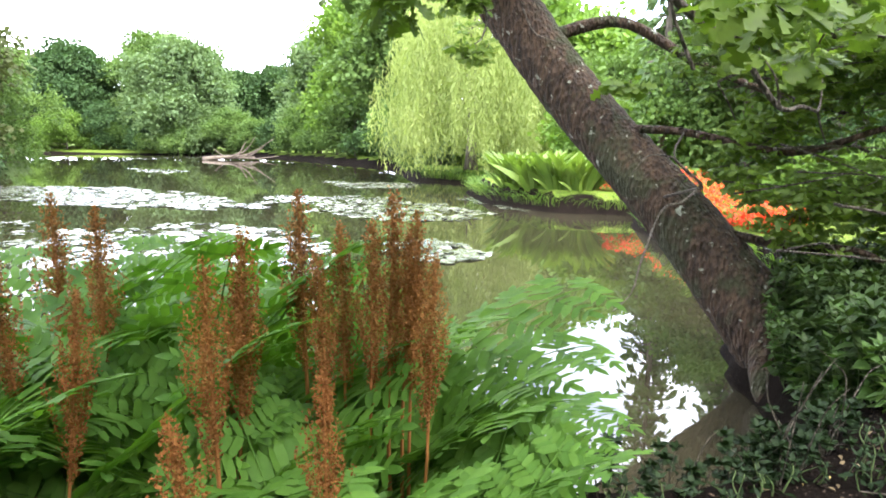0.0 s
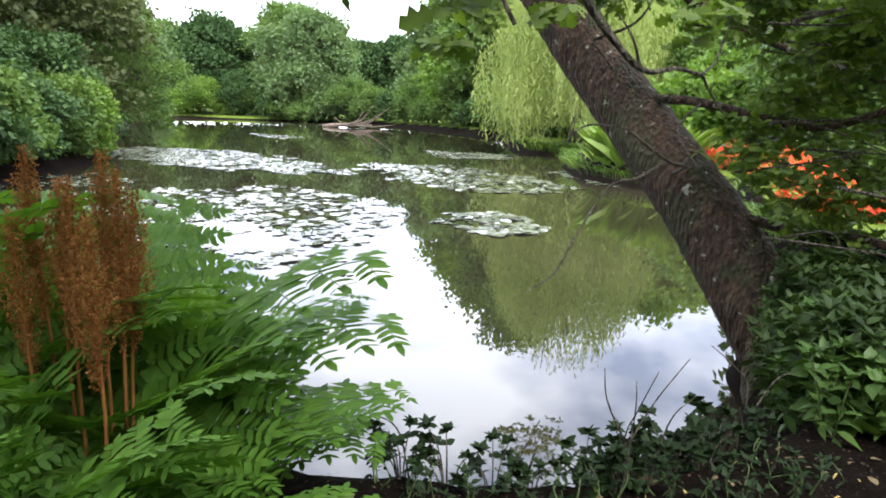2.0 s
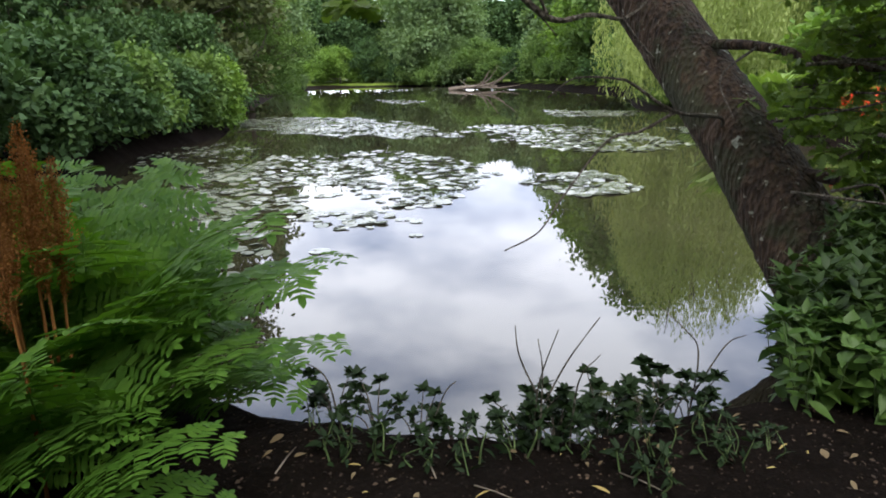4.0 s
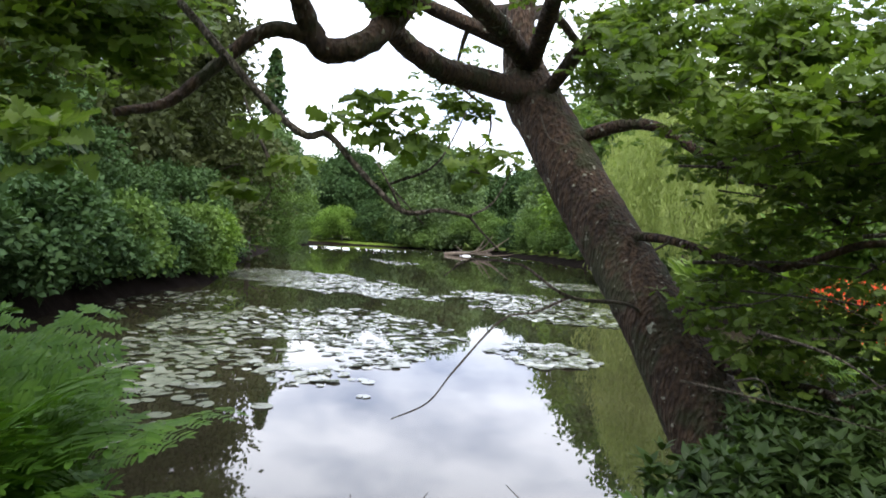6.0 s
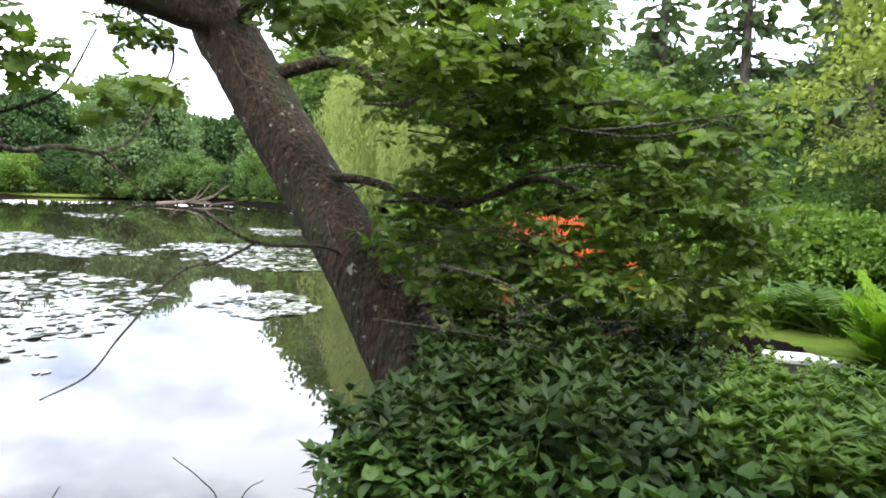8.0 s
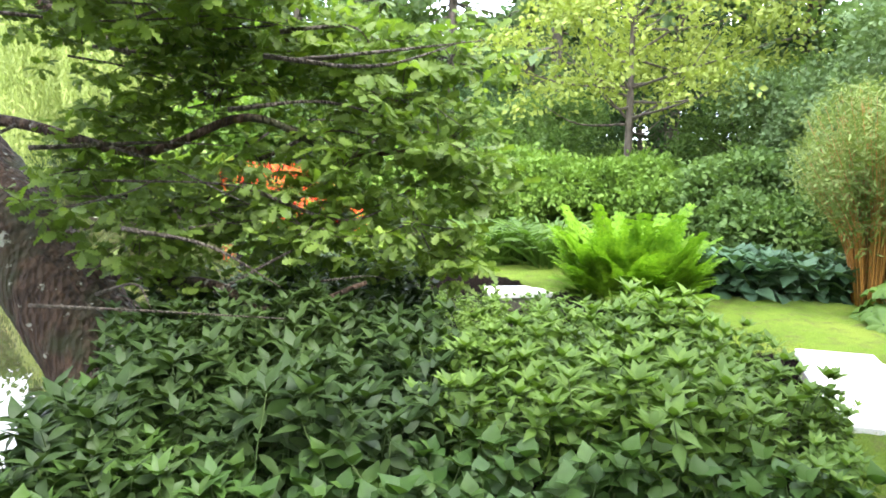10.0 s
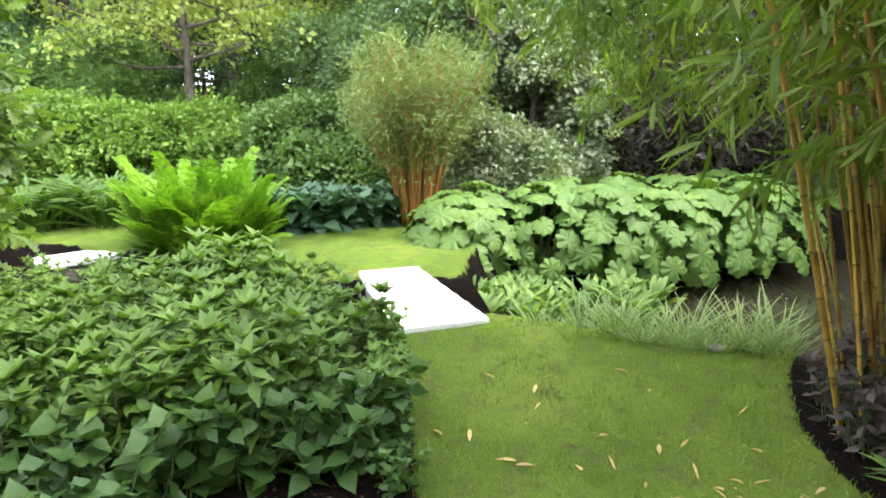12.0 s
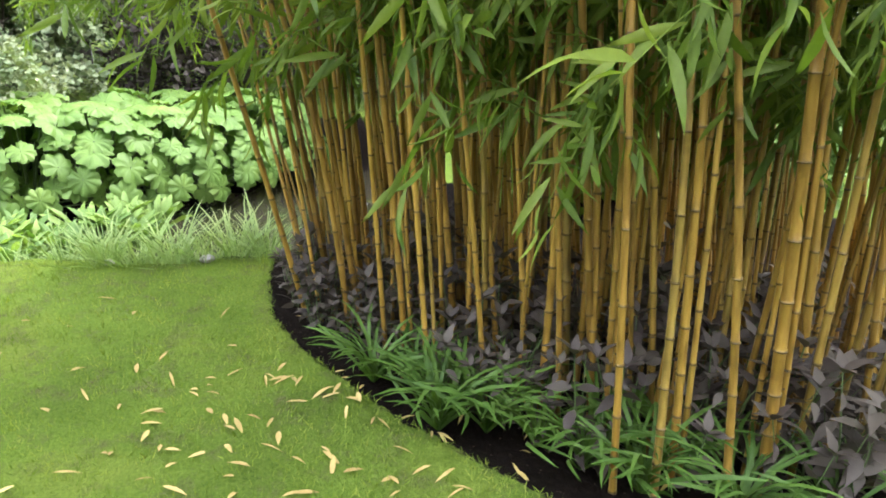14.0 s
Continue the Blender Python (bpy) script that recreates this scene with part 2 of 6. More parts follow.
def ground_mat():
    """Lawn where the 'lawn' attribute is high, dark leaf-strewn soil elsewhere."""
    m, nt, bsdf, out = shader("lawn_and_soil")
    at = nt.nodes.new("ShaderNodeAttribute")
    at.attribute_name = "lawn"
    soil = mix_rgb(nt, 0.5, ramp(nt, noise_tex(nt, 38, 6, 0.7), [(0.34, (0.005, 0.0035, 0.0025)), (0.55, (0.013, 0.009, 0.007)), (0.74, (0.040, 0.028, 0.021))]),
                   ramp(nt, noise_tex(nt, 3.0, 4), [(0.35, (0.004, 0.003, 0.002)), (0.68, (0.016, 0.011, 0.009))]))
    vo = nt.nodes.new("ShaderNodeTexVoronoi")
    vo.inputs["Scale"].default_value = 26.0
    g = nt.nodes.new("ShaderNodeNewGeometry")
    nt.links.new(g.outputs["Position"], vo.inputs["Vector"])
    chips = ramp(nt, vo.outputs["Distance"], [(0.09, (1, 1, 1)), (0.13, (0, 0, 0))])
    soil = mix_rgb(nt, chips, soil, (0.075, 0.052, 0.038))
    grass = mix_rgb(nt, 0.5, ramp(nt, noise_tex(nt, 70, 5, 0.7), [(0.3, (0.054, 0.095, 0.014)), (0.7, (0.225, 0.31, 0.048))]),
                    ramp(nt, noise_tex(nt, 1.3, 5), [(0.32, (0.066, 0.112, 0.018)), (0.5, (0.150, 0.235, 0.034)), (0.68, (0.24, 0.30, 0.055))]))
    worn = ramp(nt, noise_tex(nt, 5.0, 6, 0.75), [(0.50, (0, 0, 0)), (0.66, (0.75, 0.75, 0.75))])
    grass = mix_rgb(nt, worn, grass, ramp(nt, noise_tex(nt, 110, 3, 0.7), [(0.35, (0.060, 0.062, 0.026)), (0.7, (0.20, 0.185, 0.085))]))
    edge = nt.nodes.new("ShaderNodeMath")
    edge.operation = "MULTIPLY_ADD"
    nt.links.new(noise_tex(nt, 14, 4), edge.inputs[0])
    edge.inputs[1].default_value = 0.5
    nt.links.new(at.outputs["Fac"], edge.inputs[2])
    k = ramp(nt, edge.outputs[0], [(0.70, (0, 0, 0)), (0.80, (1, 1, 1))])
    nt.links.new(mix_rgb(nt, k, soil, grass), bsdf.inputs["Base Color"])
    bsdf.inputs["Roughness"].default_value = 0.95
    bsdf.inputs["Specular IOR Level"].default_value = 0.05
    bump(nt, bsdf, noise_tex(nt, 42, 6, 0.75), 1.0, 0.05)
    return m


M_GROUND = ground_mat()


# ---- geometry helpers ----
rng = np.random.default_rng(7)
TAU = 2 * math.pi
WATER = -0.71


def mesh_from(name, V, T, mat, smooth=False):
    """A mesh of triangles from arrays."""
    V, T = np.asarray(V, np.float32).reshape(-1, 3), np.asarray(T, np.int32).reshape(-1, 3)
    me = bpy.data.meshes.new(name)
    me.vertices.add(len(V))
    me.vertices.foreach_set("co", V.ravel())
    me.loops.add(len(T) * 3)
    me.loops.foreach_set("vertex_index", T.ravel())
    me.polygons.add(len(T))
    me.polygons.foreach_set("loop_start", np.arange(0, len(T) * 3, 3, dtype=np.int32))
    me.polygons.foreach_set("loop_total", np.full(len(T), 3, np.int32))
    if smooth:
        me.polygons.foreach_set("use_smooth", np.ones(len(T), bool))
    me.update(calc_edges=True)
    me.validate()
    me.materials.append(mat)
    return me


def part(name, me, parent, label="", m=None, kind=""):
    ob = tagged(new(name, me), kind=kind)
    ob.parent = parent
    if m is not None:
        ob.matrix_basis = m
    if label:
        tagged(ob, label)
    return ob


def thing(name, label, category, m=None, group="", kind="", data=None):
    ob = tagged(new(name, data), label, category, group, kind)
    if m is not None:
        ob.matrix_basis = m
    return ob


def join(*pieces):
    """Several (V, T) pairs as one."""
    vs, ts, n = [], [], 0
    for V, T in pieces:
        V, T = np.asarray(V, float).reshape(-1, 3), np.asarray(T, int).reshape(-1, 3)
        vs.append(V)
        ts.append(T + n)
        n += len(V)
    return np.concatenate(vs), np.concatenate(ts)


def scatter(tpl, mats):
    """One (V, T) template set at each of the (k, 3, 4) matrices."""
    V, T = np.asarray(tpl[0], float), np.asarray(tpl[1], int)
    k = len(mats)
    W = np.einsum("kij,nj->kni", mats[:, :, :3], V) + mats[:, None, :, 3]
    return W.reshape(-1, 3), (T[None] + (np.arange(k) * len(V))[:, None, None]).reshape(-1, 3)


def unit(a):
    a = np.asarray(a, float)
    return a / np.maximum(np.linalg.norm(a, axis=-1, keepdims=True), 1e-9)


def aim(place, along, normal, size, wide=1.0):
    """Matrices that lay a template's y along 'along' and its z near 'normal'."""
    y = unit(along)
    z = unit(np.asarray(normal, float) - (np.asarray(normal, float) * y).sum(-1, keepdims=True) * y)
    x = np.cross(y, z)
    s = np.broadcast_to(np.asarray(size, float), (len(y),))[:, None]
    w = np.broadcast_to(np.asarray(wide, float), (len(y),))[:, None]
    return np.stack([x * s * w, y * s, z * s, np.asarray(place, float)], axis=-1)


def tube(points, radii, sides=8, rough=0.0):
    """A tapered tube along points, closed at both ends, with an uneven skin."""
    P = np.asarray(points, float)
    r = np.broadcast_to(np.asarray(radii, float), (len(P),))
    d = unit(np.gradient(P, axis=0))
    u = np.cross(d, (0.31, 0.17, 0.93) if abs(d[0][2]) < 0.9 else (1.0, 0.1, 0.0))
    u = unit(u)
    w = np.cross(d, u)
    a = np.arange(sides) * TAU / sides
    k = 1 + rough * rng.normal(size=(len(P), sides))
    ring = P[:, None] + (np.cos(a)[None, :, None] * u[:, None] + np.sin(a)[None, :, None] * w[:, None]) * (r[:, None] * k)[..., None]
    V = np.concatenate([ring.reshape(-1, 3), P[:1], P[-1:]])
    i, j = np.meshgrid(np.arange(len(P) - 1), np.arange(sides), indexing="ij")
    i, j = i.ravel(), j.ravel()
    q = np.stack([i * sides + j, i * sides + (j + 1) % sides, (i + 1) * sides + (j + 1) % sides, (i + 1) * sides + j], 1)
    T = np.concatenate([q[:, [0, 1, 2]], q[:, [0, 2, 3]]])
    n = len(P) * sides
    j = np.arange(sides)
    caps = np.concatenate([np.stack([(j + 1) % sides, j, np.full(sides, n)], 1),
                           np.stack([n - sides + j, n - sides + (j + 1) % sides, np.full(sides, n + 1)], 1)])
    return V, np.concatenate([T, caps])


def curve(points, n=12):
    """A smooth line through points."""
    P = np.asarray(points, float)
    Q = np.concatenate([2 * P[:1] - P[1:2], P, 2 * P[-1:] - P[-2:-1]])
    out = []
    for k in range(1, len(Q) - 2):
        for s in np.linspace(0, 1, n, endpoint=False):
            a, b, c, e = Q[k - 1], Q[k], Q[k + 1], Q[k + 2]
            out.append(0.5 * (2 * b + (c - a) * s + (2 * a - 5 * b + 4 * c - e) * s * s + (3 * b - a - 3 * c + e) * s ** 3))
    return np.array(out + [P[-1]])


def blade_outline(half, bend=0.0, fold=0.12):
    """A leaf from half widths at even steps along y 0..1: midrib and two sides, folded and bent down."""
    n = len(half)
    y = np.linspace(0, 1, n)
    zc = -bend * y ** 2
    V = [(0, y[k], zc[k]) for k in range(n)]
    V += [(-half[k], y[k], zc[k] + fold * half[k]) for k in range(n)] + [(half[k], y[k], zc[k] + fold * half[k]) for k in range(n)]
    T = []
    for k in range(n - 1):
        for side in (1, 2):
            a, b, c, d = k, k + 1, side * n + k + 1, side * n + k
            T += [(a, b, c), (a, c, d)] if side == 1 else [(a, c, b), (a, d, c)]
    return np.array(V), np.array(T)


LEAF_OVATE = blade_outline([0.02, 0.15, 0.205, 0.19, 0.13, 0.06, 0.0], 0.3, 0.2)
LEAF_HEART = blade_outline([0.14, 0.40, 0.40, 0.28, 0.12, 0.0], 0.22, 0.22)
LEAF_LANCE = blade_outline([0.012, 0.078, 0.088, 0.055, 0.0], 0.25, 0.3)
LEAF_NARROW = blade_outline([0.012, 0.055, 0.045, 0.0], 0.25, 0.25)
LEAF_OAK = blade_outline([0.02, 0.05, 0.17, 0.07, 0.26, 0.11, 0.32, 0.14, 0.22, 0.0], 0.2, 0.2)
LEAF_SMALL = blade_outline([0.05, 0.30, 0.0], 0.12, 0.25)
LEAF_FAR = (np.array([(0, 0, 0), (-0.34, 0.5, 0.1), (0.34, 0.5, 0.1), (0, 1, -0.08)]), np.array([(0, 3, 1), (0, 2, 3)]))
LEAF_ROUND = blade_outline([0.05, 0.2, 0.29, 0.27, 0.16, 0.0], 0.15, 0.25)


def arching(width=0.03, droop=0.6, n=7, fold=0.3):
    """A strap leaf that rises and bows over along +y, one unit long."""
    s = np.linspace(0, 1, n)
    ang = math.radians(80) - droop * 2.2 * s
    dy, dz = np.cos(ang) / (n - 1), np.sin(ang) / (n - 1)
    y, z = np.concatenate([[0], np.cumsum(dy[:-1])]), np.concatenate([[0], np.cumsum(dz[:-1])])
    h = width * np.minimum(1, 3.2 * (1 - s) ** 0.8) * (0.7 + 0.6 * np.sin(s * math.pi * 0.8))
    h[-1] = 0
    V = [(0, y[k], z[k]) for k in range(n)] + [(-h[k], y[k], z[k] + fold * h[k]) for k in range(n)] + [(h[k], y[k], z[k] + fold * h[k]) for k in range(n)]
    T = []
    for k in range(n - 1):
        for side in (1, 2):
            a, b, c, d = k, k + 1, side * n + k + 1, side * n + k
            T += [(a, b, c), (a, c, d)] if side == 1 else [(a, c, b), (a, d, c)]
    return np.array(V), np.array(T)


def ball(n):
    return unit(rng.normal(size=(n, 3)))


# ---- the plan: pond, stream, beds ----
POND = np.array([(-3, 3.0), (0.2, 2.95), (1.1, 2.95), (1.7, 3.2), (2.35, 3.6), (2.9, 4.3), (3.2, 5.4), (3.3, 6.5), (4.1, 8.0), (5.6, 9.2), (5.9, 10.5),
                 (5.6, 14.5), (6.2, 19), (7.6, 22.6), (4.4, 23.6), (2.6, 27), (2.4, 33), (4.2, 39.5), (-0.6, 45), (-3, 69), (-19, 101), (-29, 117), (-47, 126),
                 (-62, 127), (-75, 124), (-68, 110), (-50, 72), (-33, 46), (-20, 27), (-17, 23), (-15, 17), (-10, 7)], float)
STREAM = np.array([(5.9, 9.6), (6.9, 8.4), (7.25, 6.6), (7.2, 5.2), (7.75, 3.95), (8.3, 3.0), (9.0, 2.2)], float)
INLET = np.array([(7.75, 3.3), (7.62, 2.4), (7.7, 1.5), (8.6, 0.7), (12.5, -0.7), (14.5, 0.6), (13.6, 2.1), (12.0, 3.2), (11.2, 4.2), (10.6, 4.6), (9.2, 4.25), (8.3, 3.9)], float)
MULCH = np.array([(-40, -30), (3.0, -30), (3.2, -4), (3.3, 0.0), (3.9, 1.55), (5.36, 2.57), (6.87, 3.58), (7.2, 4.3), (6.9, 9.4), (3, 9), (-3, 8), (-60, 70), (-90, 20)], float)
BAMBOO_BED = np.array([(7.5, 1.36), (6.73, 1.26), (6.43, 1.12), (6.03, 0.85), (5.56, 0.48), (5.27, 0.24), (4.85, -0.35), (4.6, -1.3), (4.7, -3), (9.5, -4), (10, -0.2), (8.3, 1.2)], float)


def inside(poly, x, y):
    c = np.zeros(x.shape, bool)
    a, b = poly, np.roll(poly, -1, 0)
    for (x1, y1), (x2, y2) in zip(a, b):
        hit = ((y1 > y) != (y2 > y)) & (x < (x2 - x1) * (y - y1) / (y2 - y1 + 1e-12) + x1)
        c ^= hit
    return c


def line_distance(pts, x, y, closed):
    best = np.full(x.shape, 1e9)
    a = pts if closed else pts[:-1]
    b = np.roll(pts, -1, 0) if closed else pts[1:]
    for (x1, y1), (x2, y2) in zip(a, b):
        dx, dy = x2 - x1, y2 - y1
        s = np.clip(((x - x1) * dx + (y - y1) * dy) / (dx * dx + dy * dy), 0, 1)
        best = np.minimum(best, np.hypot(x - x1 - s * dx, y - y1 - s * dy))
    return best


def depth_inside(poly, x, y):
    d = line_distance(poly, x, y, True)
    return np.where(inside(poly, x, y), d, -d)


def wobble(x, y, f):
    return (np.sin(x * f + 1.3 * np.sin(y * f * 0.7)) + np.sin(y * f * 1.31 + 1.1 * np.sin(x * f * 0.83 + 2))) * 0.5


def wetness(x, y):
    """How far inside pond, stream or inlet a place lies."""
    return np.maximum(np.maximum(depth_inside(POND, x, y), depth_inside(INLET, x, y)), 0.48 - line_distance(STREAM, x, y, False))


def height(x, y):
    """The ground's height: level land, banks falling into pond and stream, a low edge at the bamboo bed."""
    x, y = np.asarray(x, float), np.asarray(y, float)
    w = wetness(x, y) + 0.07 * wobble(x, y, 5.0)
    fall = np.clip(w / (0.75 + 0.05 * np.maximum(0, np.hypot(x - 4, y - 4) - 10)), 0, 1)
    z = -1.25 * fall ** 0.9
    land = np.clip(-w / 0.6, 0, 1)
    z = z + land * (0.018 * wobble(x, y, 1.7) + 0.012 * wobble(x, y, 6.0))
    bed = depth_inside(BAMBOO_BED, x, y)
    z = z - 0.05 * np.clip(bed / 0.06, 0, 1)
    r = np.hypot(x, y)
    return z + np.clip((r - 150) / 400, 0, 1) * 6


def steps(lo, hi, fine, far):
    """Even steps from lo to hi, then ever longer ones out to far on both sides."""
    mid = np.arange(lo, hi, fine)
    out, s, p = [], fine, hi
    while p < far:
        out.append(p)
        s *= 1.05
        p += s
    left, s, p = [], fine, lo
    while p > -far:
        s *= 1.05
        p -= s
        left.append(p)
    return np.array(left[::-1] + list(mid) + out + [far])


gx, gy = steps(-3.0, 11.5, 0.085, 1500), steps(-2.5, 10.5, 0.085, 1500)
GX, GY = np.meshgrid(gx, gy, indexing="ij")
GZ = height(GX, GY)
GZ += rng.normal(scale=0.006, size=GZ.shape)
ni, nj = GX.shape
ii, jj = np.meshgrid(np.arange(ni - 1), np.arange(nj - 1), indexing="ij")
a = (ii * nj + jj).ravel()
quad = np.stack([a, a + nj, a + nj + 1, a + 1], 1)
ground_mesh = mesh_from("ground", np.stack([GX, GY, GZ], -1).reshape(-1, 3), np.concatenate([quad[:, [0, 1, 2]], quad[:, [0, 2, 3]]]), M_GROUND, True)
wet = wetness(GX, GY)
lawn = np.clip(0.5 - 4.0 * np.maximum(np.maximum(depth_inside(MULCH, GX, GY), depth_inside(BAMBOO_BED, GX, GY)), wet + 0.02), 0, 1)
attr = ground_mesh.attributes.new("lawn", "FLOAT", "POINT")
attr.data.foreach_set("value", lawn.ravel().astype(np.float32))
tagged(new("ground", ground_mesh), "dark leaf-strewn soil and mown lawn falling to the pond", "ground", kind="structure")

px_, py_ = steps(-4, 14, 2.0, 400), steps(-6, 60, 4.0, 400)
WX, WY = np.meshgrid(px_, py_, indexing="ij")
ni, nj = WX.shape
ii, jj = np.meshgrid(np.arange(ni - 1), np.arange(nj - 1), indexing="ij")
a = (ii * nj + jj).ravel()
quad = np.stack([a, a + nj, a + nj + 1, a + 1], 1)
tagged(new("water", mesh_from("water", np.stack([WX, WY, np.full_like(WX, WATER)], -1).reshape(-1, 3), np.concatenate([quad[:, [0, 1, 2]], quad[:, [0, 2, 3]]]), M_WATER, True)),
       "still brown-green pond water mirroring the cloudy sky", "water", kind="structure")


# ---- trees and large shrubs ----
def crown_cloud(lobes, n, leaf, tuft=9, droop=0.0, tpl=LEAF_SMALL, spread=0.55):
    """Tufts of leaves over the outer skin of lobes, rows of (x, y, z, rx, rz); returns (V, T)."""
    lobes = np.asarray(lobes, float)
    wgt = lobes[:, 3] ** 2
    pick = rng.choice(len(lobes), n, p=wgt / wgt.sum())
    L = lobes[pick]
    d = ball(n)
    d[:, 2] = np.where(d[:, 2] < -0.5, -d[:, 2], d[:, 2])
    rad = rng.uniform(0.5, 1.15, n) * (1 + 0.26 * np.sin(d[:, 0] * 5 + pick) * np.cos(d[:, 1] * 4 + pick * 2))
    C = L[:, :3] + d * np.stack([L[:, 3], L[:, 3], L[:, 4]], 1) * rad[:, None]
    P = np.repeat(C, tuft, 0) + rng.normal(size=(n * tuft, 3)) * leaf * spread * 1.6
    out = np.repeat(d, tuft, 0)
    along = unit(out + 0.9 * rng.normal(size=P.shape) + np.array([0, 0, -droop]))
    nrm = unit(out * 0.6 + np.array([0, 0, 0.8]) + 0.6 * rng.normal(size=P.shape))
    return scatter(tpl, aim(P, along, nrm, leaf * rng.uniform(0.7, 1.35, len(P))))


def limbs_of(h, r, top, lobes, bend=0.3):
    """Trunk and limbs reaching to the lobes."""
    bends = rng.normal(size=2) * bend * 0.3
    P = [(bends[0] * (s ** 2) * h * 0.1, bends[1] * (s ** 2) * h * 0.1, s * top) for s in np.linspace(0, 1, 9)]
    trunk = tube(P, r * np.array([1.35] + list(np.linspace(1.0, 0.3, 8))), 9, 0.05)
    sticks = []
    for x, y, z, rx, rz in lobes:
        b = np.array(P[int(np.clip(rng.uniform(3, 8), 0, 8))])
        e = np.array([x, y, z])
        b[2] = min(b[2], max(z - 0.2 * h * 0.3, 0.15 * h))
        m = (b + e) / 2 + rng.normal(size=3) * 0.06 * h * 0.3 + np.array([0, 0, -0.03 * h])
        sticks.append(tube(curve([b, m, e], 4), np.linspace(r * 0.34, r * 0.06, 9), 5))
    return trunk, join(*sticks)


def broad_tree(name, label, category, x, y, h, w, mat, leaf=0.35, n=700, low=0.25, lobes=16, r=None, bark=M_BARK_FAR, tuft=9, group="", airy=0.0, kind=""):
    """A broadleaved tree or shrub, h high and w wide, its crown starting at low * h."""
    z0 = float(height(np.array([x]), np.array([y]))[0])
    top = thing(name, label, category, pose(x, y, max(z0, -0.6) - 0.05), group, kind)
    L = []
    for k in range(lobes):
        s = (k + 0.5) / lobes
        zz = low * h + (1 - low) * h * (0.10 + 0.80 * s)
        wide = w / 2 * math.sqrt(max(0.12, 1 - (2 * (s * 0.92 + 0.04) - 0.78) ** 2 / 1.5))
        an = k * 2.4 + rng.uniform(-0.5, 0.5)
        rr = wide * rng.uniform(0.3, 0.92)
        size = w * rng.uniform(0.11, 0.23) * (1 - airy * 0.4)
        L.append((math.cos(an) * rr, math.sin(an) * rr, zz, size, size * rng.uniform(0.55, 0.8)))
    trunk, sticks = limbs_of(h, r or h * 0.022, h * 0.82, L)
    part("trunk", mesh_from("trunk", *trunk, bark, True), top)
    part("limb", mesh_from("limb", *sticks, bark, True), top, kind="stuff")
    part("crown", mesh_from("crown", *crown_cloud(L, n, leaf, tuft, tpl=LEAF_FAR), mat), top, kind="stuff")
    return top


def conifer(name, label, x, y, h, w, mat, leaf=0.5, rings=22, bare=0.12, fan=26):
    """A spire of drooping whorls round a straight trunk."""
    top = thing(name, label, "tree", pose(x, y, float(height(np.array([x]), np.array([y]))[0]) - 0.1))
    part("trunk", mesh_from("trunk", *tube([(0, 0, s * h) for s in np.linspace(0, 1, 8)], np.linspace(h * 0.016, 0.02, 8), 8, 0.05), M_BARK_FAR, True), top)
    P, A, sticks = [], [], []
    for k in range(rings):
        s = bare + (1 - bare) * k / rings
        reach = w / 2 * (1 - (s - bare) / (1 - bare)) ** 0.8 * rng.uniform(0.65, 1.1)
        for an in rng.uniform(0, TAU, 6):
            rr = reach * rng.uniform(0.55, 1.1)
            d = np.array([math.cos(an), math.sin(an), -0.22])
            b = np.array([0, 0, s * h])
            sticks.append(tube([b, b + d * rr * 0.6, b + d * rr * 0.95], [0.05, 0.03, 0.01], 4))
            q = rng.uniform(0.1, 1, fan // 2)
            P.append(b + q[:, None] * d * rr + rng.normal(size=(len(q), 3)) * 0.12 * leaf)
            A.append(unit(d + rng.normal(size=(len(q), 3)) * 0.7 + np.array([0, 0, -0.45])))
    P, A = np.concatenate(P), np.concatenate(A)
    part("branch", mesh_from("branch", *join(*sticks), M_BARK_FAR), top, kind="stuff")
    part("crown", mesh_from("crown", *scatter(LEAF_SMALL, aim(P, A, rng.normal(size=P.shape) + [0, 0, 1.2], leaf * rng.uniform(0.8, 1.6, len(P)))), mat), top, kind="stuff")
    return top


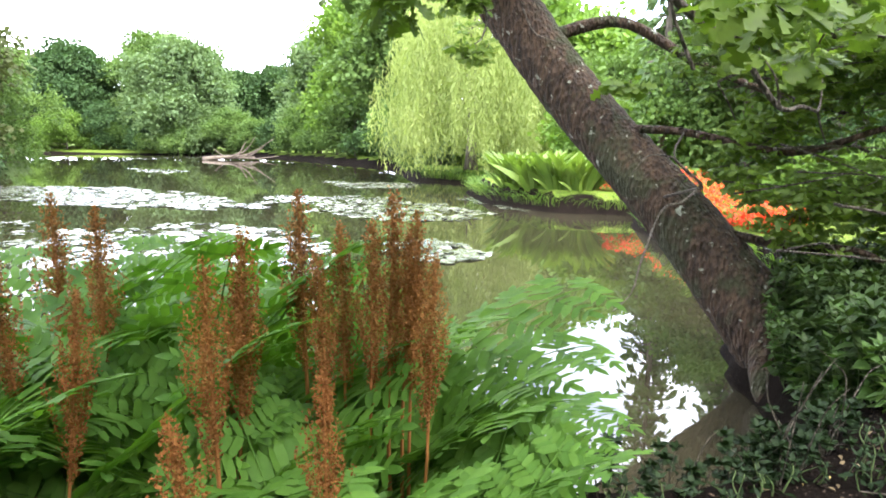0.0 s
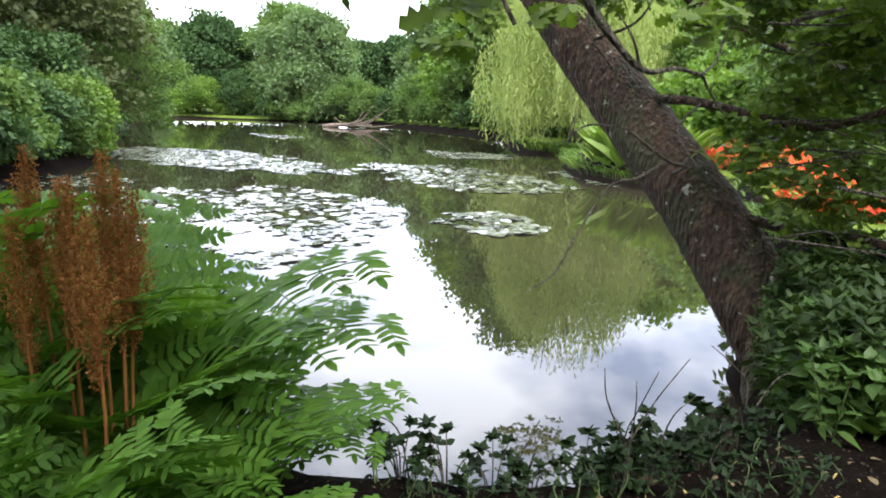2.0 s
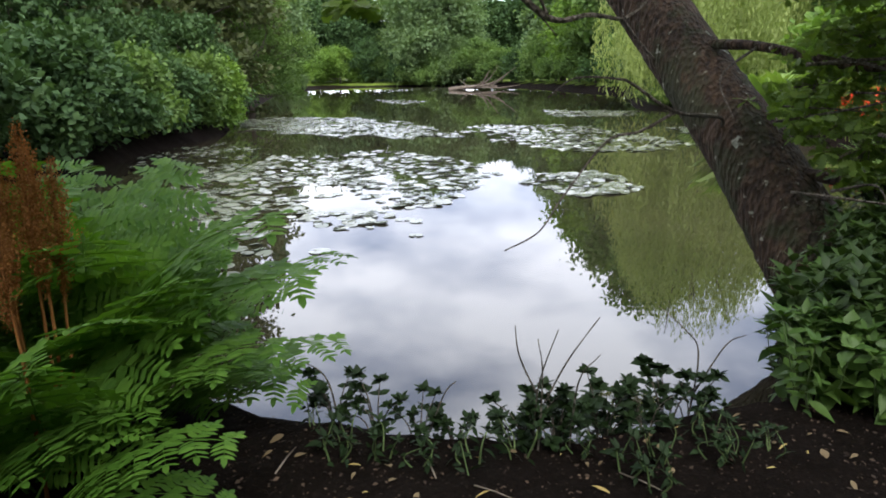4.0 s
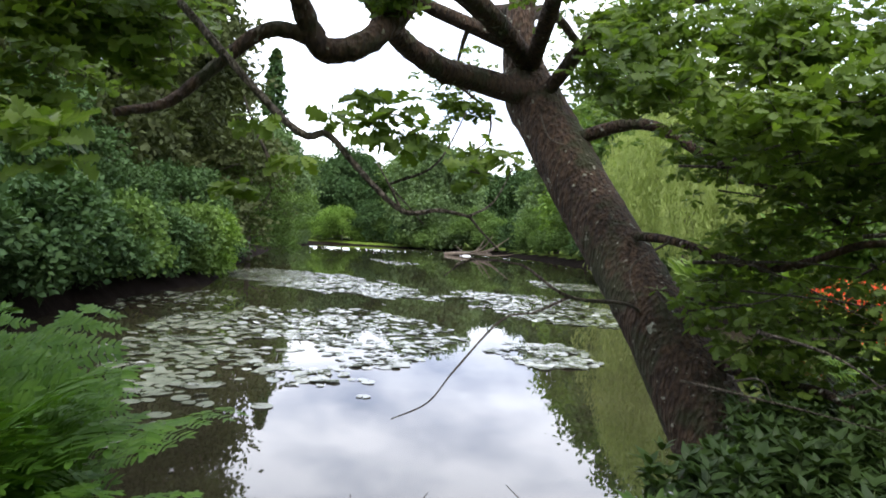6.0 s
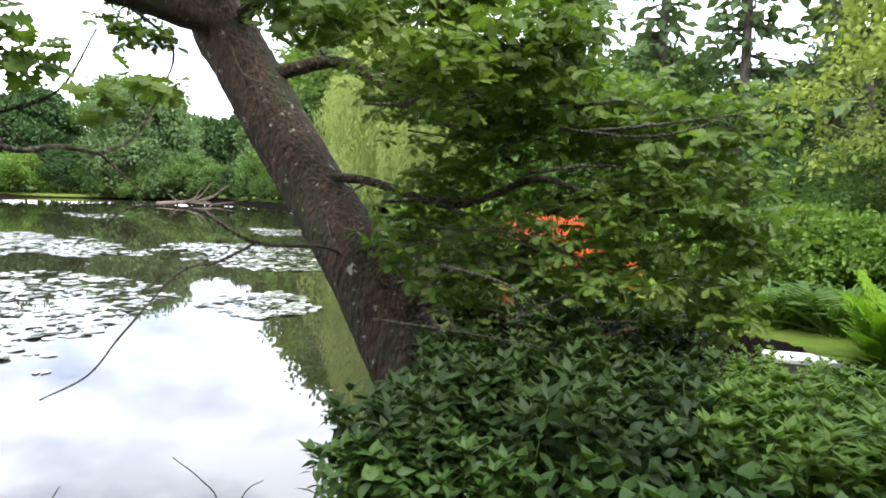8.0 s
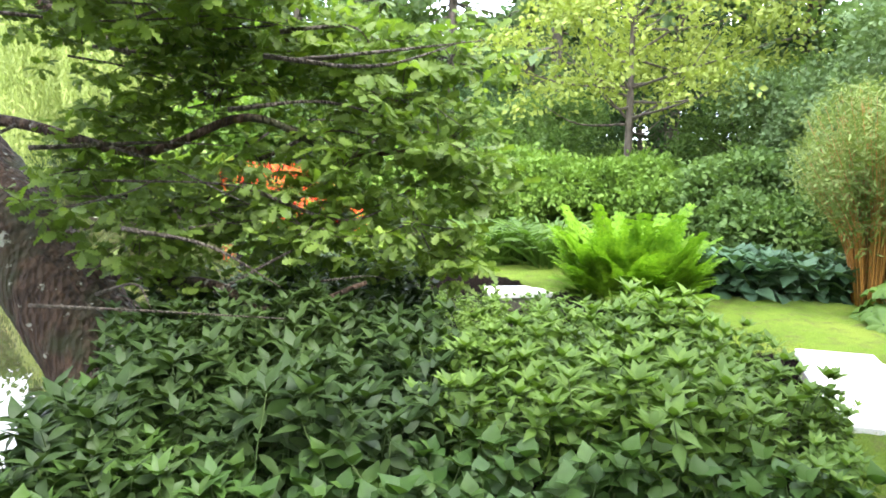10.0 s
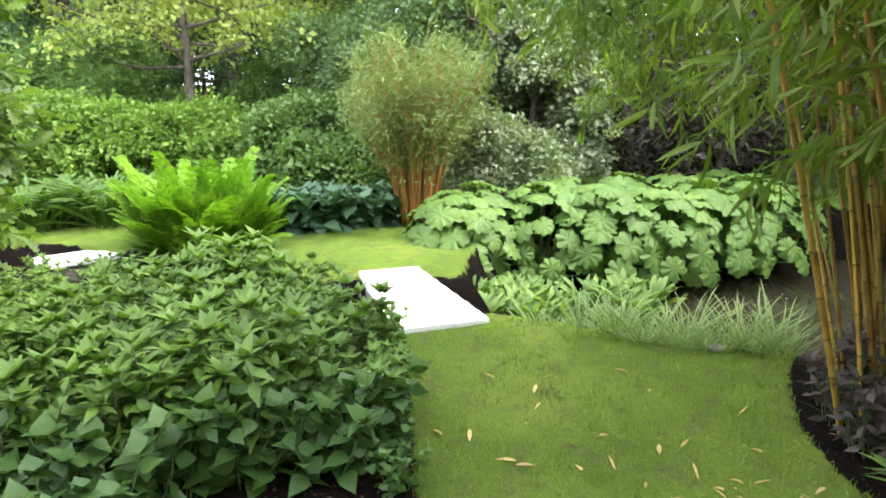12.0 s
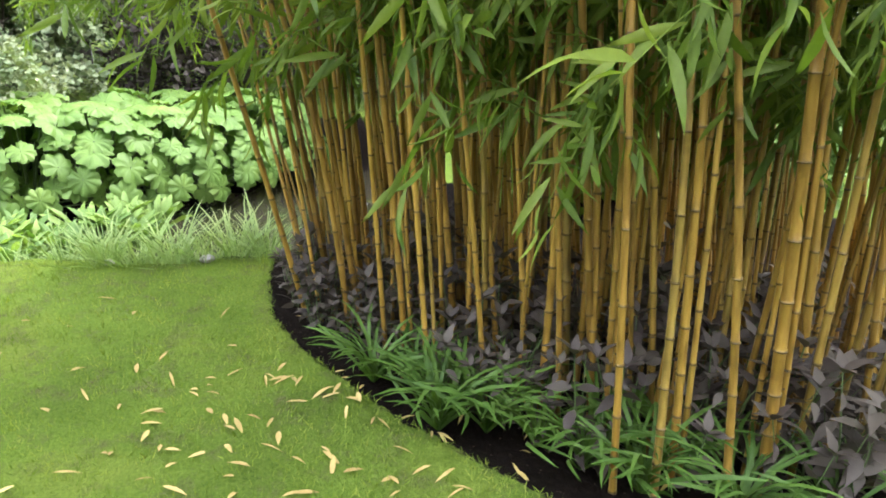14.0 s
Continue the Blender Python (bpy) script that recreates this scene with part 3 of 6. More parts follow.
def willow(x, y, h, w, n=1000):
    """A weeping willow: a domed frame with curtains of hanging leafy strands."""
    top = thing("weeping_willow", "pale yellow-green weeping willow trailing over the water", "tree", pose(x, y, 0))
    L = [(math.cos(k * 2.4) * w * 0.26, math.sin(k * 2.4) * w * 0.26, h * (0.7 + 0.03 * k), w * 0.2, h * 0.1) for k in range(8)]
    trunk, sticks = limbs_of(h, 0.35, h * 0.8, L)
    part("trunk", mesh_from("trunk", *trunk, M_BARK_FAR, True), top)
    part("limb", mesh_from("limb", *sticks, M_BARK_FAR, True), top, kind="stuff")
    P, A = [], []
    for k in range(n):
        an, q = rng.uniform(0, TAU), math.sqrt(rng.uniform(0.02, 1))
        q = min(1.12, q * (1 + 0.2 * math.sin(an * 7) * math.sin(an * 3 + 1)))
        x0, y0 = math.cos(an) * q * w / 2, math.sin(an) * q * w / 2
        z0 = h * (1 - 0.42 * q ** 2.2 + 0.07 * math.sin(an * 5) * q) * rng.uniform(0.78, 1.0)
        low = (0.4 + 1.6 * math.sin(an * 5 + 1) ** 2 + rng.uniform(-0.8, 1.5)) if q > 0.6 else rng.uniform(1, 5)
        m = int(np.clip((z0 - low) / 0.14, 4, 80))
        s = np.linspace(0, 1, m)
        P.append(np.stack([x0 * (1 + 0.06 * s) + 0.12 * rng.normal(size=m), y0 * (1 + 0.06 * s) + 0.12 * rng.normal(size=m), z0 + (low - z0) * s], 1))
        A.append(np.tile([(0.0, 0.0, -1.0)], (m, 1)) + 0.35 * rng.normal(size=(m, 3)))
    P, A = np.concatenate(P), np.concatenate(A)
    part("crown", mesh_from("crown", *scatter(LEAF_NARROW, aim(P, A, rng.normal(size=P.shape), rng.uniform(0.22, 0.40, len(P)), 1.6)), M_T_WILLOW), top, kind="stuff")


# far shore, behind the pond
FAR = [
    (-112, 138, 26, 24, M_T_BROWN), (-96, 136, 26, 22, M_T_DARK), (-74, 142, 20.5, 20, M_T_DARK),
    (-60, 150, 25, 22, M_T_MID), (-47, 128, 20, 20, M_T_GREY), (-33, 150, 18, 14, M_T_DARK), (-41, 150, 16.5, 14, M_T_DARK),
    (-19, 112, 18.5, 13, M_T_GREY), (-8, 92, 22, 15, M_T_BRIGHT), (-1, 80, 24, 17, M_T_MID),
    (-88, 150, 20, 24, M_T_MID), (-130, 118, 24, 26, M_T_DARK), (-55, 75, 14, 12, M_T_BROWN), (-66, 94, 19, 14, M_T_GREY),
    (12, 62, 13, 14, M_T_BRIGHT), (22, 55, 10, 14, M_T_MID), (34, 48, 11, 14, M_T_DARK),
    (14, 85, 15, 20, M_T_DARK),
]
WORDS = {M_T_BROWN: "bronze-green", M_T_DARK: "dark green", M_T_MID: "mid-green", M_T_GREY: "soft grey-green", M_T_BRIGHT: "bright green"}
for x, y, h, w, mat in FAR:
    broad_tree("broadleaf_tree", f"{WORDS[mat]} mature tree on the far pond bank", "tree", x, y, h, w, mat, leaf=0.62, n=4600, low=0.0, lobes=34, group="far bank trees")
conifer("spruce", "tall dark spruce rising above the far trees", -88, 128, 43, 19, M_T_DARK, 0.9, 44, 0.12, 40)
conifer("spruce", "distant narrow conifer tip above the trees", -84, 170, 24, 8, M_T_DARK, 0.8)
conifer("spruce", "distant dark conifer above the trees", -72, 172, 25, 7, M_T_DARK, 0.8)
for x, y, h, w, mat, word in [(-69, 128, 7, 13, M_T_BRIGHT, "light green rhododendron mound"), (-58, 132, 6, 12, M_T_MID, "green rhododendron mound"), (-40, 124, 6.5, 14, M_T_GREY, "grey-green shrub over the water"),
                              (-46, 122, 5.5, 12, M_T_MID, "leafy shrub over the water"), (-31, 118, 5, 9, M_T_MID, "leafy shrub over the water"), (-14, 98, 6, 10, M_T_MID, "leafy shrub over the water"), (-80, 126, 5, 12, M_T_MID, "dark shrub mound"),
                              (-24, 112, 6, 10, M_T_DARK, "dark shrub over the water"), (-5, 74, 5, 8, M_T_DARK, "dark shrub over the water"), (-52, 128, 6, 13, M_T_DARK, "dark shrub mound"), (-36, 121, 7, 11, M_T_MID, "leafy shrub over the water"), (-63, 131, 8, 12, M_T_DARK, "dark rhododendron mound"),
                              (-19, 106, 7, 11, M_T_MID, "leafy shrub over the water"), (-10, 86, 7, 9, M_T_MID, "leafy shrub over the water"), (-1.5, 64, 6, 8, M_T_MID, "leafy shrub over the water"), (0.5, 54, 5, 7, M_T_GREY, "grey-green shrub over the water"), (-92, 128, 8, 16, M_T_DARK, "dark shrub mound"), (6, 50, 6, 8, M_T_BRIGHT, "bright green shrub"), (12, 44, 7, 9, M_T_MID, "green shrub"), (18, 38, 7, 9, M_T_BRIGHT, "bright green shrub"), (9, 34, 4, 6, M_T_BRIGHT, "bright green shrub"), (15, 31, 5, 7, M_T_MID, "green shrub")]:
    broad_tree("waterside_shrub", f"{word} on the far bank", "shrub", x, y, h, w, mat, leaf=0.36, n=1700, low=0.0, lobes=16, group="far bank shrubs")
willow(2.4, 43.5, 14, 11)

# left bank
for x, y, h, w, mat in [(-20.5, 26, 4.6, 5.5, M_T_DARK), (-17.8, 24.6, 2.4, 2.8, M_T_BRIGHT), (-29, 33, 18, 13, M_T_BROWN), (-20, 21.5, 3.8, 5, M_T_DARK), (-42, 50, 20, 13, M_T_BROWN), (-27, 40, 8, 8, M_T_MID), (-54, 62, 19, 14, M_T_DARK), (-17.2, 22.6, 2.2, 3.4, M_T_MID), (-16.2, 19.6, 2.2, 3.4, M_T_DARK), (-18.7, 24.9, 1.9, 3.0, M_T_MID), (-15.2, 16.8, 2.4, 3.4, M_T_MID), (-21.0, 28.2, 2.4, 4.0, M_T_MID), (-13.9, 14.3, 2.6, 3.6, M_T_DARK), (-12.4, 11.6, 2.8, 3.6, M_T_DARK), (-10.9, 8.6, 3.0, 3.6, M_T_DARK), (-19, 17, 7, 6, M_T_DARK), (-25, 22, 15, 11, M_T_BROWN), (-15.5, 10.5, 7.5, 6, M_T_DARK)]:
    broad_tree("bank_shrub" if h < 9 else "bank_tree", "broad leafy shrub leaning out over the pond" if h < 9 else "tall leafy tree standing behind the pond bank", "shrub" if h < 9 else "tree", x, y, h, w, mat, leaf=0.19 if h < 9 else 0.38, n=2000 if h < 9 else 4200, low=0.0, lobes=18 if h < 9 else 30, group="left bank shrubs")


def tuft(name, label, category, x, y, count, length, mat, tpl, spread=0.15, lean=0.5, group="", z=None, kind=""):
    """A tuft of long leaves springing from one base."""
    an = rng.uniform(0, TAU, count)
    d = np.stack([np.cos(an), np.sin(an), np.zeros(count)], 1)
    P = d * rng.uniform(0, spread, count)[:, None]
    up = np.stack([np.zeros(count), np.zeros(count), np.ones(count)], 1) + lean * 0.4 * rng.normal(size=(count, 3))
    z0 = float(height(np.array([x]), np.array([y]))[0]) if z is None else z
    return thing(name, label, category, pose(x, y, z0 - 0.02), group, kind, mesh_from(name, *scatter(tpl, aim(P, d, up, length * rng.uniform(0.6, 1.15, count))), mat))


REED_TPL = arching(0.02, 0.32)
ARCH_TPL = arching(0.016, 0.75)
FINE_TPL = arching(0.008, 0.5, 6)
for k in range(16):
    s = k / 15
    tuft("reed_bed", "pale blue-green reeds standing at the far water edge", "reeds", -52 - 12 * s + rng.uniform(-1, 1), 76 + 24 * s + rng.uniform(-1, 1), 260, 3.0, M_T_GREY, REED_TPL, 2.4, 0.5, "far reeds", -0.7, "stuff")

# fallen tree lying in the water off the far bank
fallen = thing("fallen_tree", "bleached bare fallen tree lying in the pond", "fallen tree", pose(-27, 90, WATER) @ Matrix.Scale(0.75, 4))
part("trunk", mesh_from("trunk", *tube(curve([(-5, 0, 0.1), (-1, 0.5, 0.5), (4, 1, 0.5)], 5), np.linspace(0.45, 0.25, 11), 8, 0.06), M_DEADWOOD, True), fallen)
for e in [(4.5, 0, 4.2), (2.6, 1, 3.4), (7.5, 1, 3.9), (8.5, 0, 0.8), (-3, 0, 2.0), (6, -1, 2.2)]:
    part("branch", mesh_from("branch", *tube(curve([(e[0] * 0.2 - 1, 0.4, 0.5), (e[0] * 0.55, 0.3, e[2] * 0.4), e], 5), np.linspace(0.2, 0.04, 11), 6, 0.05), M_DEADWOOD, True), fallen)


# orange flower bed, iris clump and lawn shore on the right bank
def mound(name, label, category, x, y, w, h, mat, leaf, n, flowers=0, fmat=None, group=""):
    top = thing(name, label, category, pose(x, y, float(height(np.array([x]), np.array([y]))[0]) - 0.03), group)
    L = [(math.cos(k * 2.4) * w * 0.28, math.sin(k * 2.4) * w * 0.28, h * rng.uniform(0.3, 0.6), w * 0.24, h * 0.42) for k in range(9)] + [(0, 0, h * 0.5, w * 0.3, h * 0.45)]
    stems = join(*[tube(curve([(0, 0, 0), (l[0] * 0.5, l[1] * 0.5, l[2] * 0.6), l[:3]], 3), np.linspace(0.02, 0.006, 7) * max(1, w * 0.6), 5) for l in L])
    part("stem", mesh_from("stem", *stems, M_STEM_RED, True), top)
    part("foliage", mesh_from("foliage", *crown_cloud(L, n, leaf, 7), mat), top)
    if flowers:
        L2 = [(a_, b_, c_ + h * 0.06, d_, e_) for a_, b_, c_, d_, e_ in L]
        part("blossom", mesh_from("blossom", *crown_cloud(L2, flowers, leaf * 0.9, 9), fmat), top, "vivid orange-red blossom")
    return top


for k, (x, y, w, h) in enumerate([(6.5, 12.7, 1.2, 0.4), (6.5, 14.0, 1.3, 0.42), (6.8, 15.6, 1.5, 0.45), (7.3, 18.0, 1.7, 0.5), (7.4, 19.9, 1.7, 0.55), (8.2, 21.6, 1.8, 0.6), (8.5, 23.4, 1.9, 0.7), (6.9, 24.2, 1.9, 0.75), (5.6, 25.2, 1.8, 0.75), (8.0, 25.4, 1.9, 0.8)]):
    mound("azalea", "low azalea mound covered in orange-red flowers", "shrub", x, y, w, h, M_T_BRIGHT, 0.09, 260, 300, M_FLOWER, "orange azaleas")
for x, y in [(3.2, 26.8), (3.9, 25.6), (4.6, 24.9), (5.3, 24.4), (4.4, 26.6)]:
    tuft("iris_clump", "tall bright green sword-leaved clump at the water edge", "waterside plant", x, y, 130, 2.1, M_REED, arching(0.04, 0.42), 0.4, 0.7, "iris clumps", -0.45, "stuff")
SHORE = curve([(6.2, 11), (5.75, 14.6), (6.35, 19), (7.4, 22.4), (4.4, 23.7), (2.75, 27), (2.5, 33), (4.1, 39.3), (-0.4, 45), (-2.6, 68)], 12)
for k, (x, y) in enumerate(SHORE):
    tuft("waterside_grass", "green arching leaves overhanging the water", "waterside plant", x + rng.uniform(-0.2, 0.3), y + rng.uniform(-0.3, 0.3), 26 if 15 < y < 28 else 70, (0.38 if 15 < y < 28 else 0.5) + rng.uniform(-0.1, 0.25) + 0.008 * y, (M_STRAP, M_REED, M_STRAP)[k % 3], ARCH_TPL, 0.5 + 0.012 * y, 0.7, "shore grass", -0.5, "stuff")


# ---- the leaning oak on the bank ----
oak = thing("oak_tree", "old leaning oak with lichen-flecked mossy bark over the pond", "tree", pose(0, 0, 0))
OAK_TRUNK = [(3.66, 5.98, -0.8), (3.33, 6.33, -0.3), (3.0, 6.68, 0.2), (2.55, 7.2, 0.9), (2.04, 7.82, 1.6), (1.54, 8.33, 2.3), (1.10, 8.7, 3.0), (0.70, 8.92, 3.65), (0.55, 8.9, 4.4), (0.55, 9.05, 5.4), (0.3, 9.5, 7.4)]
part("trunk", mesh_from("trunk", *tube(curve(OAK_TRUNK, 12), np.interp(np.linspace(0, 10, 121), [0, 1, 2, 3, 4, 5, 6, 6.8, 7.4, 8, 9, 10], [0.50, 0.42, 0.375, 0.345, 0.335, 0.345, 0.355, 0.36, 0.27, 0.20, 0.15, 0.06]), 26, 0.02), M_BARK, True), oak)
for pts, r0 in [([(3.45, 6.2, -0.15), (3.7, 6.0, -0.45), (4.0, 5.7, -0.6)], 0.2), ([(3.2, 6.3, -0.1), (3.0, 5.9, -0.55), (2.95, 5.6, -0.85)], 0.18), ([(3.5, 6.5, -0.1), (3.85, 6.5, -0.4), (4.2, 6.4, -0.5)], 0.2)]:
    part("root", mesh_from("root", *tube(curve(pts, 6), np.linspace(r0, 0.06, 13), 10, 0.05), M_BARK, True), oak)
OAK_LIMBS = [
    ([(0.86, 8.8, 3.5), (0.23, 8.13, 3.6), (0.05, 7.63, 3.58), (-0.19, 7.12, 3.71), (-0.22, 6.68, 3.81), (-0.22, 6.04, 4.01), (-0.3, 5.37, 4.14)], 0.17, 0.08),
    ([(0.72, 8.85, 3.9), (0.5, 7.6, 4.21), (0.33, 6.35, 4.13), (0.31, 5.7, 3.54), (0.2, 5.33, 3.2), (-0.02, 5.13, 3.12), (-0.1, 5.0, 3.28), (-0.11, 4.79, 3.53)], 0.14, 0.08),
    ([(-0.05, 5.13, 3.18), (-0.31, 4.81, 3.2), (-0.59, 4.6, 2.91), (-0.86, 4.38, 2.57), (-0.99, 4.01, 2.42)], 0.07, 0.03),
    ([(1.30, 8.5, 2.9), (2.19, 8.43, 3.08), (2.99, 8.08, 2.59), (3.65, 7.68, 2.23), (3.9, 6.4, 1.9)], 0.085, 0.02),
    ([(2.68, 7.05, 0.80), (2.96, 6.78, 0.72), (3.45, 6.39, 0.65), (3.76, 5.97, 0.68), (4.11, 5.6, 0.54), (4.6, 5.3, 0.75)], 0.06, 0.015),
    ([(2.0, 7.85, 1.8), (2.6, 7.2, 1.75), (3.37, 6.44, 1.55), (4.02, 5.93, 1.78), (4.56, 5.61, 1.55), (5.2, 5.5, 1.6)], 0.05, 0.012),
    ([(0.95, 8.7, 3.5), (1.8, 8.0, 4.1), (3.2, 6.9, 4.0), (4.6, 5.6, 3.6), (5.4, 4.8, 3.4)], 0.1, 0.02),
    ([(0.75, 8.8, 3.9), (1.6, 6.6, 4.3), (2.2, 4.6, 4.0), (2.6, 3.2, 3.7)], 0.11, 0.03),
    ([(0.6, 8.9, 4.6), (0.6, 10.8, 5.2), (0.9, 12.6, 4.9), (1.2, 14.2, 4.3)], 0.11, 0.02),
    ([(0.6, 8.9, 4.7), (-0.6, 10.4, 5.1), (-1.4, 11.8, 4.7)], 0.09, 0.02),
    ([(0.5, 9.2, 5.8), (1.8, 10.4, 6.2), (3.2, 11.5, 5.8)], 0.1, 0.02),
    ([(0.68, 8.85, 4.1), (-1.2, 6.6, 4.6), (-2.0, 4.0, 4.1), (-1.9, 2.2, 3.5)], 0.1, 0.03),
]
for pts, r0, r1 in OAK_LIMBS:
    c = curve(pts, 7)
    part("limb", mesh_from("limb", *tube(c, np.linspace(r0, r1, len(c)), 9, 0.05), M_BARK, True), oak)
OAK_TWIGS = [
    ([(2.36, 7.45, 1.0), (2.31, 6.16, 1.2), (2.01, 5.19, 1.3), (1.75, 5.02, 1.48), (1.66, 4.92, 1.52), (1.43, 4.69, 1.53), (1.29, 4.58, 1.42)], 0.017, 0.004),
    ([(2.01, 5.19, 1.3), (1.81, 5.01, 1.19), (1.61, 4.89, 1.13), (1.39, 4.6, 0.81), (1.28, 4.43, 0.62), (1.11, 4.26, 0.53)], 0.011, 0.004),
    ([(1.06, 3.01, 1.92), (0.96, 2.98, 2.11), (0.91, 2.96, 2.25)], 0.009, 0.005),
    ([(1.38, 3.51, 1.92), (1.59, 3.59, 2.03), (1.7, 3.69, 2.3)], 0.008, 0.004),
    ([(0.11, 7.87, 3.47), (0.5, 7.9, 3.14), (0.49, 7.89, 2.81), (0.31, 7.82, 2.67)], 0.02, 0.006),
    ([(1.38, 3.51, 1.91), (1.46, 3.56, 1.82), (1.53, 3.61, 1.73)], 0.006, 0.003),
    ([(1.2, 8.35, 2.75), (1.3, 8.2, 2.45), (1.5, 7.95, 2.25)], 0.012, 0.004),
    ([(1.0, 8.35, 3.2), (1.15, 8.25, 2.9), (1.45, 8.0, 2.75), (1.6, 7.9, 2.6)], 0.014, 0.004),
    ([(0.4, 3.1, 2.75), (1.08, 3.06, 2.14), (1.26, 3.1, 2.1), (1.38, 3.17, 1.96), (1.57, 3.25, 1.78), (1.72, 3.33, 1.79), (1.84, 3.4, 1.77)], 0.022, 0.008),
    ([(1.84, 3.4, 1.77), (1.92, 3.52, 1.85), (1.98, 3.64, 2.04)], 0.007, 0.003),
    ([(1.84, 3.4, 1.77), (1.9, 3.46, 1.69), (1.97, 3.52, 1.61)], 0.007, 0.003),
    ([(1.57, 3.25, 1.78), (1.52, 3.2, 1.9), (1.46, 3.2, 1.99)], 0.007, 0.003),
    ([(2.6, 7.2, 1.75), (2.3, 6.6, 1.5), (2.4, 6.1, 1.2)], 0.014, 0.005),
]
for k in range(34):
    b = np.array([rng.uniform(2.6, 4.4), rng.uniform(5.4, 7.0), rng.uniform(0.7, 2.4)])
    e = b + np.array([rng.uniform(0.2, 1.3), rng.uniform(-0.7, 0.3), rng.uniform(-0.35, 0.35)])
    OAK_TWIGS.append(([b, (b + e) / 2 + rng.normal(size=3) * 0.09, e + rng.normal(size=3) * 0.05], rng.uniform(0.008, 0.018), 0.003))
for pts, r0, r1 in OAK_TWIGS:
    c = curve(pts, 6)
    part("twig", mesh_from("twig", *tube(c, np.linspace(r0, r1, len(c)), 6, 0.08), M_TWIG, True), oak)


def oak_sprays(lobes, n, leaf=0.085):
    """Rosettes of lobed leaves at shoot ends within lobes (x, y, z, r)."""
    L = np.asarray(lobes, float)
    wgt = L[:, 3] ** 2.2
    pick = rng.choice(len(L), n, p=wgt / wgt.sum())
    C = L[pick, :3] + ball(n) * (L[pick, 3] * rng.uniform(0.25, 1.05, n))[:, None] * np.array([1, 1, 0.75])
    m = 7
    an = rng.uniform(0, TAU, (n, 1)) + np.arange(m) * TAU / m + rng.normal(size=(n, m)) * 0.25
    d = np.stack([np.cos(an), np.sin(an), rng.uniform(-0.55, 0.35, (n, m))], -1)
    tilt = rng.normal(size=(n, 1, 3)) * 0.35
    d = unit(d + tilt)
    P = np.repeat(C, m, 0) + d.reshape(-1, 3) * 0.012
    nrm = np.array([0.1, -0.45, 0.8]) + 0.55 * rng.normal(size=(n * m, 3)) + np.repeat(tilt[:, 0] * 0.4, m, 0)
    leaves = scatter(LEAF_OAK, aim(P, d.reshape(-1, 3), nrm, leaf * rng.uniform(0.65, 1.3, n * m)))
    shoots = []
    for k in range(0, n, 4):
        base = L[pick[k], :3]
        shoots.append(tube([C[k], C[k] + (base - C[k]) * 0.4 + rng.normal(size=3) * 0.03, C[k] + (base - C[k]) * 0.8], [0.002, 0.004, 0.006], 4))
    return leaves, join(*shoots)


RIGHT_LOBES = [(3.06, 7.13, 2.6, 0.7), (3.66, 6.67, 2.35, 0.7), (3.39, 6.68, 1.76, 0.6), (3.01, 6.76, 1.43, 0.5), (3.94, 6.33, 2.07, 0.6), (4.38, 6.09, 2.22, 0.6), (4.81, 5.87, 2.3, 0.5),
               (5.01, 5.73, 1.93, 0.6), (5.36, 5.65, 2.2, 0.45), (5.21, 5.5, 1.58, 0.5), (4.55, 5.6, 1.44, 0.45), (4.17, 5.93, 1.32, 0.5), (3.71, 6.06, 1.17, 0.5), (3.34, 6.16, 1.02, 0.45),
               (5.04, 5.59, 1.08, 0.45), (5.43, 5.51, 1.39, 0.4), (4.3, 5.53, 1.08, 0.4), (5.29, 5.48, 0.88, 0.35), (3.94, 6.19, 2.6, 0.6), (2.92, 6.12, 1.19, 0.3), (3.65, 6.3, 0.66, 0.32), (4.22, 6.2, 0.8, 0.38), (5.0, 6.1, 0.7, 0.35), (5.55, 5.9, 0.78, 0.3), (4.5, 6.1, 0.95, 0.35), (5.35, 6.0, 0.95, 0.3)]
NEAR_LOBES = [(1.18, 2.78, 2.08, 0.08), (1.25, 2.91, 1.98, 0.07), (1.26, 3.13, 2.18, 0.09), (1.24, 3.45, 2.31, 0.09), (0.81, 3.07, 1.88, 0.1), (3.38, 5.58, 3.23, 0.35), (4.07, 5.72, 3.19, 0.4), (2.2, 5.95, 3.25, 0.3), (2.63, 4.71, 2.62, 0.36), (3.26, 4.83, 2.45, 0.42), (3.82, 5.15, 2.63, 0.55), (2.22, 4.84, 2.70, 0.25), (1.95, 3.62, 2.02, 0.13), (1.80, 3.5, 1.98, 0.10), (0.85, 1.83, 1.94, 0.12), (1.04, 1.92, 1.9, 0.12), (0.84, 2.04, 1.99, 0.1), (3.3, 5.5, 3.0, 0.5)]
